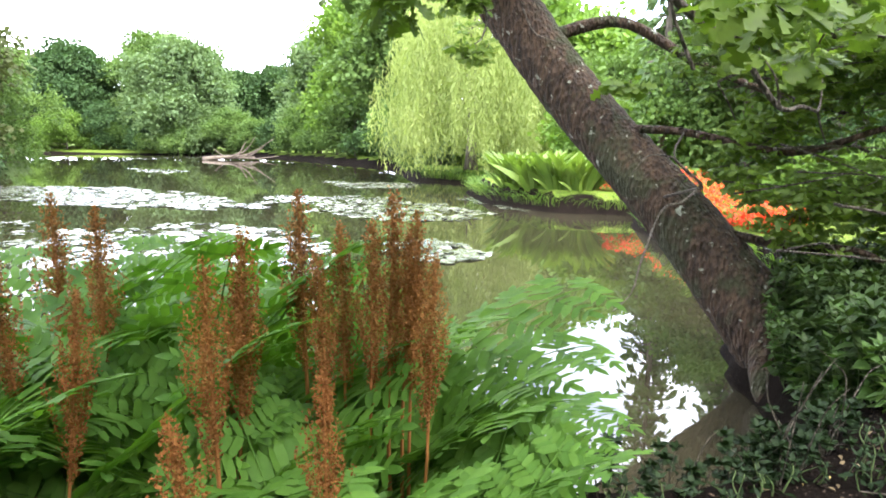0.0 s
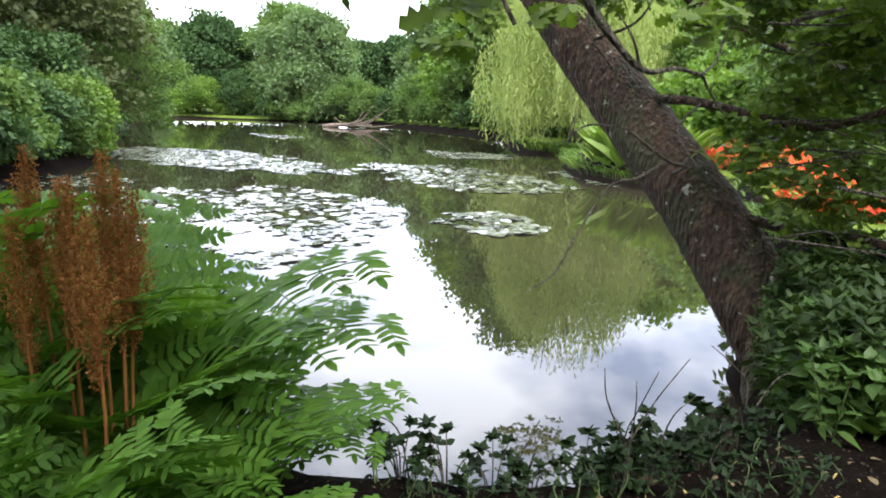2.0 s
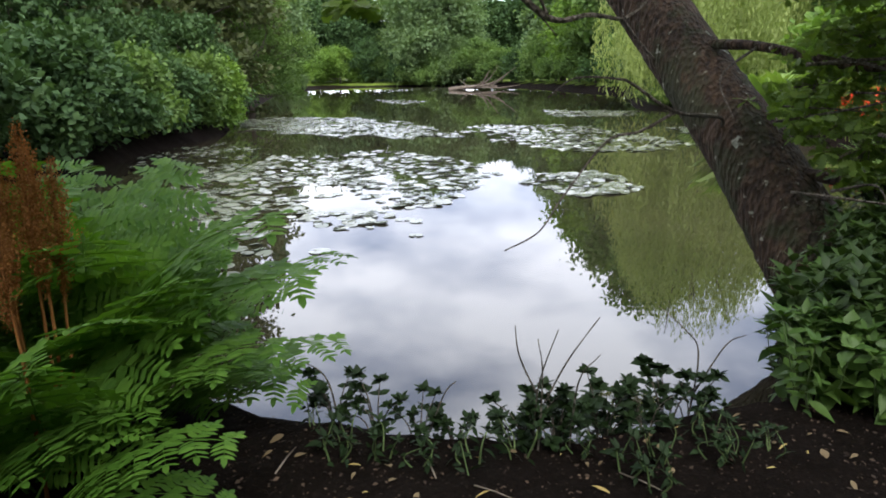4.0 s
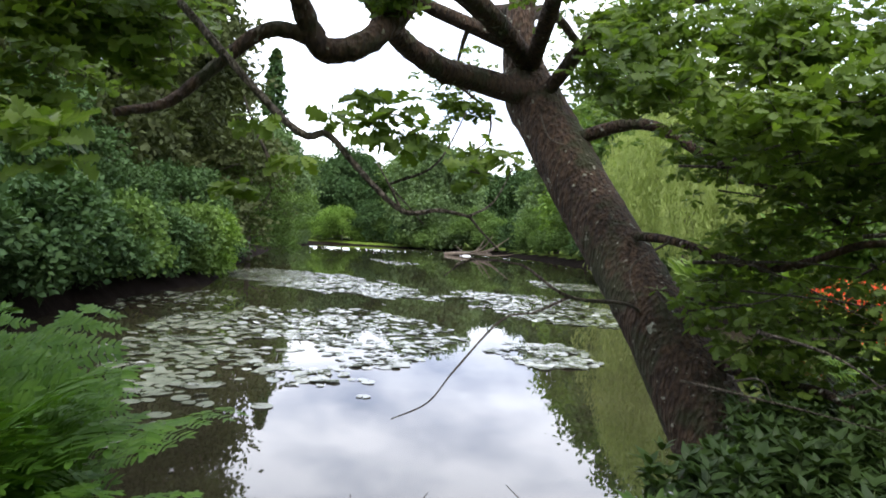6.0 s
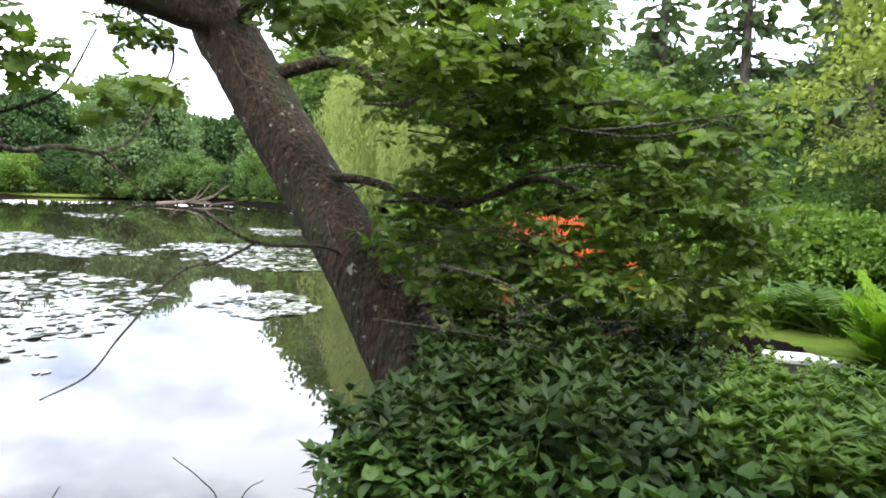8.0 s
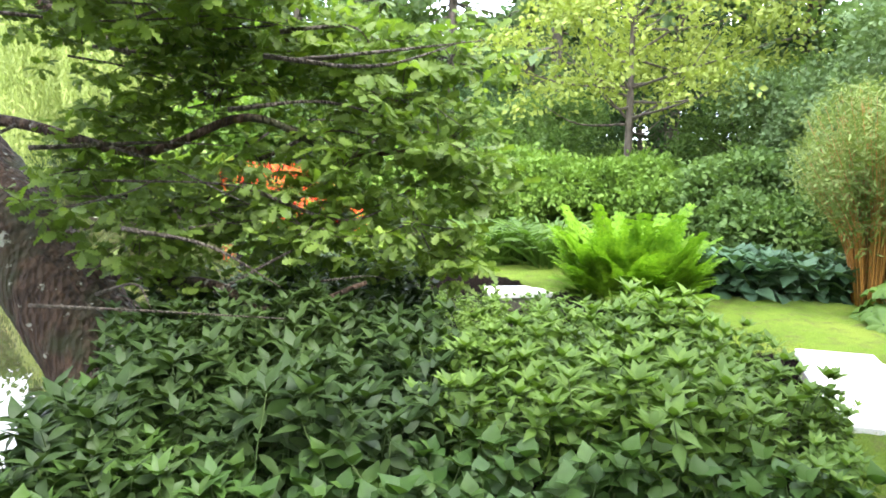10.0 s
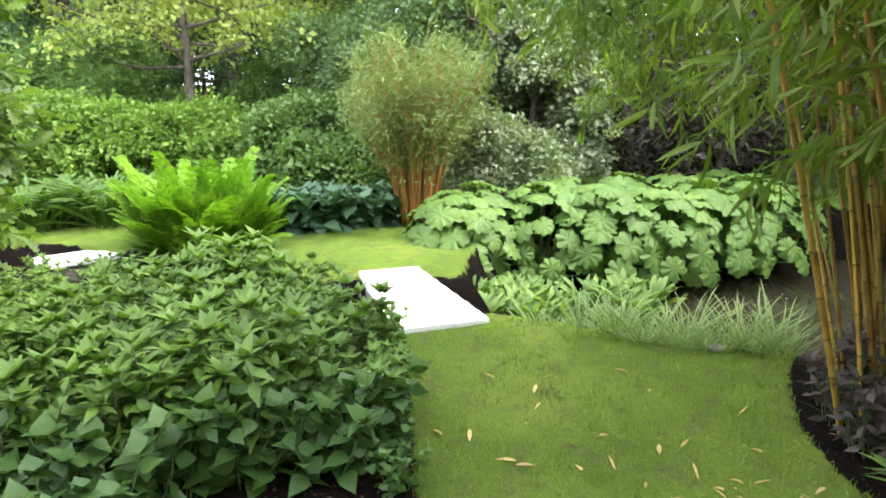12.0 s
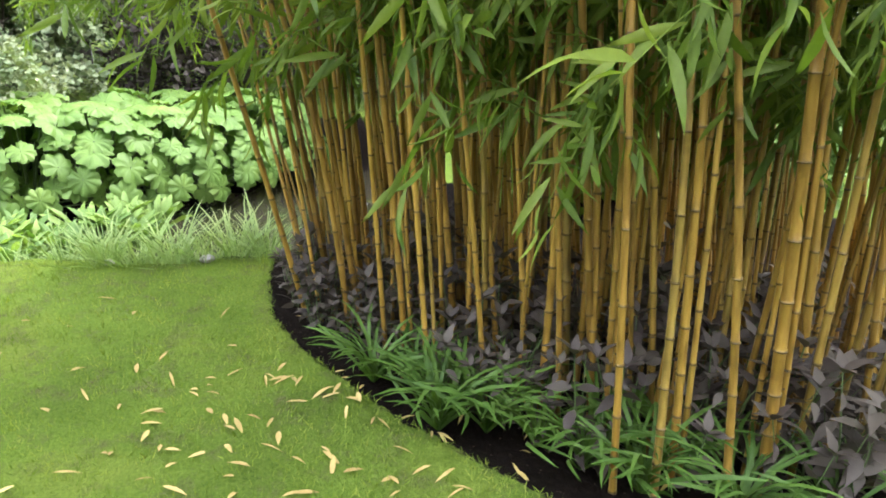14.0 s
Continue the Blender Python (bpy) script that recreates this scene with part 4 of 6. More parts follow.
SPRIG_LOBES = [(2.36, 6.61, 3.55, 0.5), (3.02, 6.74, 3.49, 0.5), (3.16, 6.75, 2.88, 0.45), (1.93, 7.04, 3.79, 0.35), (2.69, 6.86, 3.16, 0.3), (0.5, 7.89, 2.65, 0.22), (0.1, 7.75, 3.19, 0.2), (0.41, 7.86, 3.14, 0.2), (1.41, 3.42, 2.2, 0.13), (1.51, 3.45, 2.18, 0.12), (1.31, 3.38, 2.18, 0.1), (1.42, 3.47, 2.1, 0.09), (0.9, 2.96, 2.3, 0.07), (0.28, 8.13, 2.68, 0.22), (-0.21, 3.67, 2.85, 0.3), (-0.33, 3.19, 2.78, 0.28), (-0.4, 2.95, 2.7, 0.22), (-0.44, 3.47, 2.87, 0.34), (-0.3, 2.88, 2.44, 0.3), (-0.42, 3.05, 2.76, 0.35), (-0.39, 3.6, 2.63, 0.22), (0.34, 5.61, 3.75, 0.4), (-0.29, 2.77, 2.22, 0.22)]
HIGH_LOBES = [(0.9, 12.6, 4.9, 1.2), (1.2, 14.2, 4.2, 0.9), (-1.4, 11.8, 4.6, 0.9), (3.2, 11.5, 5.6, 1.4), (2.0, 10.0, 6.6, 1.5), (0.1, 10.2, 7.6, 1.6), (-0.9, 6.2, 4.7, 0.9), (-1.8, 5.3, 3.7, 0.6),
              (-2.4, 5.3, 3.2, 0.6), (3.2, 7.2, 4.6, 0.8), (2.6, 4.6, 3.9, 0.8), (1.2, 4.2, 4.0, 0.9), (2.2, 4.4, 4.5, 0.9), (2.5, 3.0, 4.2, 0.8), (-1.8, 3.4, 4.2, 0.9), (-1.9, 2.0, 3.9, 0.8), (1.4, 7.6, 4.8, 1.0), (0.2, 2.6, 3.6, 0.7)]
# unseen leaves overhead, added to shade the soil and ferns below
SHADE_LOBES = [(0.8, 1.2, 4.6, 1.1), (-0.6, 0.2, 4.4, 1.2), (0.2, 3.4, 5.2, 1.2), (1.6, 2.4, 4.8, 0.8), (-1.6, 1.4, 4.8, 1.2), (1.0, -0.4, 4.8, 1.1), (2.2, 3.4, 4.6, 0.7)]
for lobes, n, leaf in ((RIGHT_LOBES, 1900, 0.098), (NEAR_LOBES, 760, 0.10), (SPRIG_LOBES, 800, 0.11), (HIGH_LOBES, 2100, 0.115), (SHADE_LOBES, 1100, 0.16)):
    leaves, shoots = oak_sprays(lobes, n, leaf)
    tagged(part("foliage", mesh_from("foliage", *leaves, M_OAK), oak), kind="stuff")
    part("shoot", mesh_from("shoot", *shoots, M_TWIG), oak, kind="stuff")


# ---- royal ferns by the path ----
def frond_mesh(name, mat, length=1.0, pairs=7, reach=0.27, leaflet=0.058, droop=0.5, seed=0):
    """A twice-divided fern frond rising along +z and bowing over towards +y."""
    r = np.random.default_rng(seed)
    s = np.linspace(0, 1, 16)
    ang = math.radians(86) - droop * 1.9 * s ** 1.5
    P = np.stack([np.zeros(16), np.concatenate([[0], np.cumsum(np.cos(ang))[:-1]]) / 15 * length, np.concatenate([[0], np.cumsum(np.sin(ang))[:-1]]) / 15 * length], 1)
    bits = [tube(P, np.linspace(0.006, 0.0015, 16), 4)]
    M = []
    for k in range(pairs):
        q = 0.30 + 0.68 * k / (pairs - 1)
        b = np.array([np.interp(q, s, P[:, i]) for i in range(3)])
        a0 = np.interp(q, s, ang)
        along = np.array([0, math.cos(a0), math.sin(a0)])
        nrm = np.array([0, -math.sin(a0), math.cos(a0)])
        size = reach * (1.0 - 0.72 * max(0, (q - 0.45) / 0.55)) * (0.75 + 0.25 * min(1, (q - 0.25) * 4))
        for side in (-1, 1):
            d = unit(np.array([side, 0, 0]) + 0.42 * along + r.normal(size=3) * 0.08 - nrm * 0.05)
            e = b + d * size - nrm * 0.10 * size
            bits.append(tube([b, (b + e) / 2 + nrm * 0.02 * size, e], [0.0024, 0.0018, 0.0008], 3))
            m = max(4, int(round(8 * size / reach)) + 1)
            for j in range(m):
                w = (j + 0.6) / m
                c = b + (e - b) * w + nrm * 0.04 * size * math.sin(math.pi * w)
                perp = unit(np.cross(nrm, d))
                ln = leaflet * (1.0 - 0.3 * w) * min(1, 0.6 + size / reach * 0.5)
                for sd in (-1, 1):
                    M.append(aim([c], [perp * sd + d * 0.42 + r.normal(size=3) * 0.07], [nrm + r.normal(size=3) * 0.18], ln * r.uniform(0.85, 1.12), 0.95)[0])
            M.append(aim([e - d * 0.01], [d], [nrm], leaflet * 0.7)[0])
    tpl = blade_outline([0.17, 0.21, 0.19, 0.0], 0.08, 0.15)
    bits.append(scatter(tpl, np.array(M)))
    V, T = join(*bits)
    return mesh_from(name, V, T, mat)


def spike_mesh(name, length=0.75, seed=0):
    """A rusty fertile plume: a stalk with crowded beaded side branches on its upper half."""
    r = np.random.default_rng(seed)
    bits = [tube([(0, 0, 0), (0.01, 0.01, length * 0.5), (0.0, 0.02, length)], [0.005, 0.004, 0.0015], 4)]
    P, A = [], []
    for k in range(44):
        q = 0.56 + 0.44 * k / 43
        ln = 0.17 * max(0.0, 1 - (q - 0.58) / 0.42) ** 0.8 + 0.012
        an = k * 2.4
        out = 0.12 + 0.22 * r.uniform()
        d = unit(np.array([math.cos(an) * out, math.sin(an) * out, 1.0]))
        b = np.array([0, 0.02 * q, q * length])
        w = np.linspace(0.05, 1, max(8, int(ln / 0.0020)))
        P.append(b + d * (w * ln)[:, None] + r.normal(size=(len(w), 3)) * 0.0035)
        A.append(d + r.normal(size=(len(w), 3)) * 0.8)
    P, A = np.concatenate(P), np.concatenate(A)
    bits.append(scatter((np.array([(-0.4, 0, 0), (0.4, 0, 0), (0, 1, 0.1), (0, 0.4, 0.45)]), np.array([(0, 1, 3), (1, 2, 3), (2, 0, 3)])), aim(P, A, r.normal(size=P.shape), r.uniform(0.0035, 0.007, len(P)))))
    return mesh_from(name, *join(*bits), M_SPIKE)


FRONDS = [frond_mesh("frond", M_FERN, 1.0, 7, 0.27, 0.078, d, k) for k, d in enumerate((0.28, 0.42, 0.6, 0.35))]
FRONDS_GOLD = [frond_mesh("frond", M_GOLDFERN, 1.0, 9, 0.19, 0.075, d, 20 + k) for k, d in enumerate((0.18, 0.32, 0.45))]
SPIKES = [spike_mesh("fertile_spike", 0.8, k) for k in range(3)]


def fern(name, label, x, y, count, size, fronds, spikes=0, lean=(18, 62), group="", spread=0.12, dome=0.0):
    top = thing(name, label, "fern", pose(x, y, max(float(height(np.array([x]), np.array([y]))[0]), -0.45) - 0.02), group)
    for k in range(count):
        an = k * 137.5 + rng.uniform(-20, 20)
        a_ = radians(an)
        tip = rng.uniform(*lean)
        s = size * rng.uniform(0.72, 1.12) * (1 - dome * (tip - lean[0]) / (lean[1] - lean[0]))
        part("frond", fronds[k % len(fronds)], top, "", pose(-math.sin(a_) * spread * rng.uniform(0.2, 1), math.cos(a_) * spread * rng.uniform(0.2, 1), 0, -tip * 0.55, rng.uniform(-10, 10), an) @ Matrix.Scale(s, 4))
    for k in range(spikes):
        an = rng.uniform(0, 360)
        a_ = radians(an)
        part("fertile_spike", SPIKES[k % 3], top, "rust-brown fertile plume", pose(-math.sin(a_) * spread, math.cos(a_) * spread, 0, -rng.uniform(2, 16), rng.uniform(-5, 5), an) @ Matrix.Scale(rng.uniform(0.85, 1.15), 4))
    return top


FERN_WORDS = "royal fern with bright green divided fronds and rust-brown plumes"
PLUMES = [(-0.51, 2.27, 1.46), (-0.18, 2.29, 1.47), (-0.28, 2.2, 1.38), (-0.08, 2.24, 1.40), (-0.58, 1.95, 1.38), (-0.61, 1.63, 1.34), (-1.16, 2.31, 1.40), (-0.03, 1.97, 1.30), (-0.57, 1.2, 1.12),
          (-1.51, 2.59, 1.42), (-0.40, 2.3, 1.36), (-1.0, 1.85, 1.22), (-1.25, 1.5, 1.20), (-0.46, 2.12, 1.28), (-0.33, 1.5, 1.12), (-1.4, 2.0, 1.30), (-0.12, 2.36, 1.33), (-0.64, 2.05, 1.22)]
clumps = []
for x, y, c, s in [(-0.22, 1.45, 13, 1.12), (-0.66, 1.8, 13, 1.22), (-0.22, 2.15, 12, 1.22), (-1.15, 1.55, 13, 1.25), (-0.55, 2.5, 12, 1.4), (-1.25, 2.3, 12, 1.4), (-1.1, 2.8, 10, 1.45), (-2.0, 1.8, 12, 1.4), (-1.9, 2.6, 10, 1.45)]:
    clumps.append(fern("royal_fern", FERN_WORDS, x, y, c, s, FRONDS, 0, group="royal ferns on the bank"))
for k, (x, y, z) in enumerate(PLUMES):
    home = min(clumps, key=lambda o: math.hypot(o.location.x - x, o.location.y - y))
    base = Vector((home.location.x + (x - home.location.x) * 0.55, home.location.y + (y - home.location.y) * 0.55, 0))
    tip = Vector((x, y, z - home.location.z))
    base.z = 0.0
    d = tip - Vector((base.x, base.y, 0.0))
    m = Matrix.Translation((base.x - home.location.x, base.y - home.location.y, 0)) @ d.to_track_quat("Z", "Y").to_matrix().to_4x4() @ Matrix.Scale(d.length / 0.83, 4)
    part("fertile_spike", SPIKES[k % 3], home, "rust-brown fertile plume", m)
for x, y, c, s in [(-0.04, 1.8, 12, 1.0), (-0.16, 2.45, 10, 0.95), (-0.75, 1.0, 9, 1.0), (-0.4, 2.8, 10, 1.25), (-0.8, 2.95, 10, 1.6)]:
    fern("royal_fern", "low royal fern with arching green fronds over the bank", x, y, c, s, FRONDS, 0, (40, 95), "royal ferns on the bank")
fern("golden_fern", "dense golden-green fern clump glowing beside the stream lawn", 8.15, 6.85, 190, 0.98, FRONDS_GOLD, 0, (0, 95), spread=0.55, dome=0.5)


# ---- herbaceous bed between path and stream ----
def leafy_plant(seed, h, leaf, mat, stems=6, tpl=LEAF_OVATE, width=0.22, gap=0.055, crown=5):
    """Upright leafy stems: paired leaves up each stem and a rosette on top; returns stem and foliage meshes."""
    r = np.random.default_rng(seed)
    sticks, P, A, N, S = [], [], [], [], []
    for k in range(stems):
        an = r.uniform(0, TAU)
        e = np.array([math.cos(an) * width * r.uniform(0.3, 1.1), math.sin(an) * width * r.uniform(0.3, 1.1), h * r.uniform(0.75, 1.08)])
        b = np.array([e[0] * 0.3, e[1] * 0.3, -0.03])
        line = curve([b, (b + e) / 2 + r.normal(size=3) * 0.03, e], 6)
        sticks.append(tube(line, np.linspace(0.005, 0.002, len(line)), 4))
        z = np.arange(0.10 * h + r.uniform(0, gap), h * 0.98, gap)
        for j, zz in enumerate(z):
            q = min(1, zz / e[2])
            c = np.array([np.interp(q, np.linspace(0, 1, len(line)), line[:, i]) for i in range(3)])
            a0 = j * 1.5708 + r.uniform(-0.8, 0.8)
            for t in (0, math.pi):
                d = np.array([math.cos(a0 + t), math.sin(a0 + t), r.uniform(-0.6, 0.85)])
                P.append(c + d * 0.01)
                A.append(d)
                N.append(np.array([0, 0, 1.0]) + r.normal(size=3) * 0.55)
                S.append(leaf * r.uniform(0.75, 1.25) * (1.05 - 0.35 * q))
        for j in range(crown):
            a0 = j * TAU / crown + r.uniform(-0.3, 0.3)
            d = np.array([math.cos(a0), math.sin(a0), r.uniform(0.5, 2.0)])
            P.append(e)
            A.append(d)
            N.append(np.array([0, 0, 1.0]) - d * 0.4)
            S.append(leaf * r.uniform(0.55, 0.95))
    return mesh_from("stem", *join(*sticks), M_STEM, True), mesh_from("foliage", *scatter(tpl, aim(np.array(P), np.array(A), np.array(N), np.array(S))), mat)


def plant_kind(name, label, category, meshes, group):
    first = thing(name, label, category, pose(0, 0, -40), group)
    part("stem", meshes[0], first, kind="stuff")
    part("foliage", meshes[1], first, kind="stuff")
    return first


def put(kinds, spots, lo=0.85, hi=1.15, sink=0.0):
    """Sets kinds of plants at spots; each first one is moved to a spot, the others are copies."""
    used = set()
    for k, (x, y) in enumerate(spots):
        ob = kinds[k % len(kinds)]
        z = float(height(np.array([x]), np.array([y]))[0])
        s = rng.uniform(lo, hi)
        m = pose(x, y, z - sink, 0, 0, rng.uniform(0, 360)) @ Matrix.Scale(s, 4)
        if id(ob) in used:
            copy_thing(ob, m)
        else:
            ob.matrix_basis = m
            used.add(id(ob))


def spots_in(poly, gap, jitter=0.4):
    poly = np.array(poly, float)
    lo, hi = poly.min(0), poly.max(0)
    X, Y = np.meshgrid(np.arange(lo[0], hi[0], gap), np.arange(lo[1], hi[1], gap))
    X = X + rng.uniform(-jitter, jitter, X.shape) * gap
    Y = Y + rng.uniform(-jitter, jitter, Y.shape) * gap
    k = inside(poly, X, Y)
    return list(zip(X[k].tolist(), Y[k].tolist()))


BED = [(2.75, 4.0), (3.6, 3.95), (4.9, 3.5), (5.25, 3.0), (5.75, 3.0), (6.6, 3.75), (6.7, 4.6), (6.75, 6.2), (5.6, 7.4), (4.3, 7.2), (3.2, 6.1), (2.85, 5.2)]
BED_FRONT = [(2.65, 3.75), (3.5, 3.7), (4.8, 3.25), (5.2, 2.75), (5.6, 2.85), (5.3, 3.2), (4.9, 3.6), (3.6, 4.1), (2.8, 4.2)]
KIND_A = [plant_kind("leafy_perennial", "tall leafy green perennial crowding the streamside bed", "plant", leafy_plant(30 + k, 0.54, 0.122, M_SHRUB, 10, LEAF_OVATE, 0.22, 0.055, 7), "streamside bed perennials") for k in range(4)]
KIND_B = [plant_kind("heart_leaved_plant", "low heart-leaved plant edging the bed", "plant", leafy_plant(40 + k, 0.36, 0.105, M_SHRUB_PALE, 7, LEAF_HEART, 0.22, 0.06, 3), "heart-leaved edging") for k in range(3)]
bed_spots = spots_in(BED, 0.27)
# oak side of the bed: shade painted into these darker leaves
KIND_D = [plant_kind("broad_leaved_perennial", "broad-leaved perennial with the oak's shade put into its dark leaf colour", "plant", leafy_plant(90 + k, 0.54, 0.135, M_SHRUB_SHADED, 9, LEAF_OVATE, 0.22, 0.065), "shaded bed perennials") for k in range(3)]
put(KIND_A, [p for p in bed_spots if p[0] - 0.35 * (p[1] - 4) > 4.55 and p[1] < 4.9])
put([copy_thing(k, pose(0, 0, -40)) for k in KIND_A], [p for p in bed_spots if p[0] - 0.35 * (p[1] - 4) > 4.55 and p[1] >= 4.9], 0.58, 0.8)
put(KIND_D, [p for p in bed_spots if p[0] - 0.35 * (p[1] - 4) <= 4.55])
# taller plants in the same leaf colour with painted-in shade
KIND_E = [plant_kind("tall_perennial", "tall leafy perennial rising into the hanging oak leaves", "plant", leafy_plant(95 + k, 0.86, 0.13, M_SHRUB_SHADED, 7, LEAF_OVATE, 0.22, 0.065, 7), "tall bed perennials") for k in range(2)]
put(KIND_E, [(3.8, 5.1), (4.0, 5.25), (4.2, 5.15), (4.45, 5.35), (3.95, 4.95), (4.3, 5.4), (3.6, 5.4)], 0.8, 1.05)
put(KIND_B, spots_in(BED_FRONT, 0.22), 0.75, 1.15)
EDGE = [(5.42 + 1.36 * q + rng.uniform(-0.04, 0.04), 2.74 + 0.94 * q + rng.uniform(-0.04, 0.04)) for q in np.linspace(0, 1, 10)]
put([copy_thing(k, pose(0, 0, -40)) for k in KIND_A[:2]], EDGE[2:], 0.62, 0.85)
put([copy_thing(k, pose(0, 0, -40)) for k in KIND_B[:2]], [(x - 0.03, y - 0.05) for x, y in EDGE], 0.5, 0.75)

# dark bergenia-like leaves at the water end of the bed
KIND_C = [plant_kind("dark_leaved_plant", "dark broad-leaved plant at the foot of the oak", "plant", leafy_plant(50 + k, 0.44, 0.125, M_SHRUB_PALE, 8, LEAF_OVATE, 0.25, 0.06, 6), "oak foot plants") for k in range(2)]
put(KIND_C, [(2.75, 3.85), (3.05, 3.9), (2.8, 4.3), (3.2, 4.4), (2.9, 4.8), (3.0, 5.5), (3.15, 5.9), (3.4, 3.9), (2.95, 5.2), (3.0, 4.1), (3.1, 4.25), (3.05, 4.6), (3.3, 5.0), (3.35, 5.6), (3.45, 6.0), (2.85, 4.05)])


# ---- bridges ----
def bridge(name, label, x, y, turn, length, width, z=0.0, near=None):
    top = thing(name, label, "footbridge", pose(x, y, z, 0, 0, turn))
    n = max(4, int(length / 0.2))
    for k in range(n):
        bm = bmesh.new()
        bmesh.ops.create_cube(bm, size=1.0, matrix=Matrix.Translation(((k + 0.5) * length / n - length / 2, 0, 0.03)) @ Matrix.Diagonal((length / n - 0.003, (near or width) + (width - (near or width)) * (k + 0.5) / n, 0.05, 1)))
        bmesh.ops.bevel(bm, geom=bm.edges[:], offset=0.003, segments=1, affect="EDGES")
        me = bpy.data.meshes.new("deck_board")
        bm.to_mesh(me)
        bm.free()
        me.materials.append(M_DECK)
        part("deck_board", me, top)
    for s in (-1, 1):
        bm = bmesh.new()
        bmesh.ops.create_cube(bm, size=1.0, matrix=Matrix.Translation((0, s * (width / 2 - 0.06), -0.075)) @ Matrix.Diagonal((length, 0.07, 0.15, 1)))
        bmesh.ops.bevel(bm, geom=bm.edges[:], offset=0.004, segments=1, affect="EDGES")
        me = bpy.data.meshes.new("beam")
        bm.to_mesh(me)
        bm.free()
        me.materials.append(M_DECK_SIDE)
        part("beam", me, top)
    return top


bridge("footbridge", "pale bleached plank footbridge laid level across the stream", 7.64, 4.0, 47.4, 1.54, 0.53, -0.018, 0.70)
bridge("footbridge", "small pale footbridge half hidden by the golden fern", 7.35, 7.8, -20, 0.8, 0.42, -0.1)

# ---- across the stream: big-leaved plants, hostas, bamboo, shrubs ----
def round_leaf(r=0.5, lobes=9, seed=0):
    """A large rounded lobed leaf with a dished centre and toothed rim."""
    g = np.random.default_rng(seed)
    n = lobes * 4
    an = np.arange(n) * TAU / n
    rim = r * (1 - 0.2 * np.abs(np.sin(an * lobes / 2)) ** 5 + 0.03 * g.normal(size=n))
    rim[0] *= 0.45
    mid = 0.55
    z1 = 0.016 * np.sin(an * lobes) + 0.022 * g.normal(size=n)
    V = [(0, 0, -0.04)] + [(math.cos(a_) * q * mid, math.sin(a_) * q * mid, 0.02 + zz * 0.8) for a_, q, zz in zip(an, rim, z1)]
    V += [(math.cos(a_) * q, math.sin(a_) * q, -0.07 + zz * 1.5) for a_, q, zz in zip(an, rim, z1)]
    T = []
    for k in range(n):
        j = (k + 1) % n
        T += [(0, 1 + k, 1 + j), (1 + k, 1 + n + k, 1 + n + j), (1 + k, 1 + n + j, 1 + j)]
    return np.array(V), np.array(T)


BIG = [mesh_from("leaf", *round_leaf(0.5, 8 + k, k), M_BIGLEAF, True) for k in range(3)]


def big_plant(x, y, n, h, w):
    top = thing("umbrella_plant", "lush plant with huge rounded pale green lobed leaves", "waterside plant", pose(x, y, -0.55), "large-leaved waterside plants")
    stalks = []
    for k in range(n):
        an = k * 2.4 + rng.uniform(-0.3, 0.3)
        q = math.sqrt((k + 0.5) / n)
        e = np.array([math.cos(an) * w * q, math.sin(an) * w * q, h * (1.0 - 0.92 * q ** 3) * rng.uniform(0.9, 1.08)])
        stalks.append(tube(curve([(e[0] * 0.15, e[1] * 0.15, 0), e * [0.6, 0.6, 0.6], e], 4), np.linspace(0.011, 0.006, 9), 5))
        tilt = 12 + 66 * q ** 2.2
        part("leaf", BIG[k % 3], top, "", Matrix.Translation(e) @ Matrix.Rotation(an, 4, "Z") @ Matrix.Rotation(radians(tilt + rng.uniform(-10, 10)), 4, "Y") @ Matrix.Rotation(rng.uniform(0, 6), 4, "Z") @ Matrix.Scale(rng.uniform(0.25, 0.41), 4))
    part("stalk", mesh_from("stalk", *join(*stalks), M_STEM, True), top, kind="stuff")


for x, y in [(9.85, 4.75), (10.3, 4.75), (10.75, 4.1), (11.0, 3.45), (11.45, 2.9), (11.9, 2.45), (12.45, 2.05), (13.1, 1.8), (11.5, 4.3), (12.0, 3.5), (12.6, 2.9), (13.3, 2.5)]:
    big_plant(x, y, 52, 1.0, 0.82)

KIND_H = [plant_kind("hosta", "blue-green hosta with overlapping ribbed leaves", "plant", leafy_plant(60 + k, 0.30, 0.22, M_HOSTA, 9, LEAF_HEART, 0.24, 0.09, 4), "hosta row") for k in range(2)]
put(KIND_H, [(8.85 + 1.25 * s + dx, 6.75 - 1.05 * s + dx * 0.9) for s in np.linspace(0, 1, 8) for dx in (0.0, 0.35)])
tuft("grass_clump", "dark green arching grass mound on the stream lawn", "grass", 8.5, 9.0, 420, 0.85, M_STRAP, ARCH_TPL, 0.55, 0.9)
tuft("grass_clump", "dark green arching grass mound on the stream lawn", "grass", 7.9, 9.5, 420, 0.85, M_STRAP, ARCH_TPL, 0.55, 0.9)


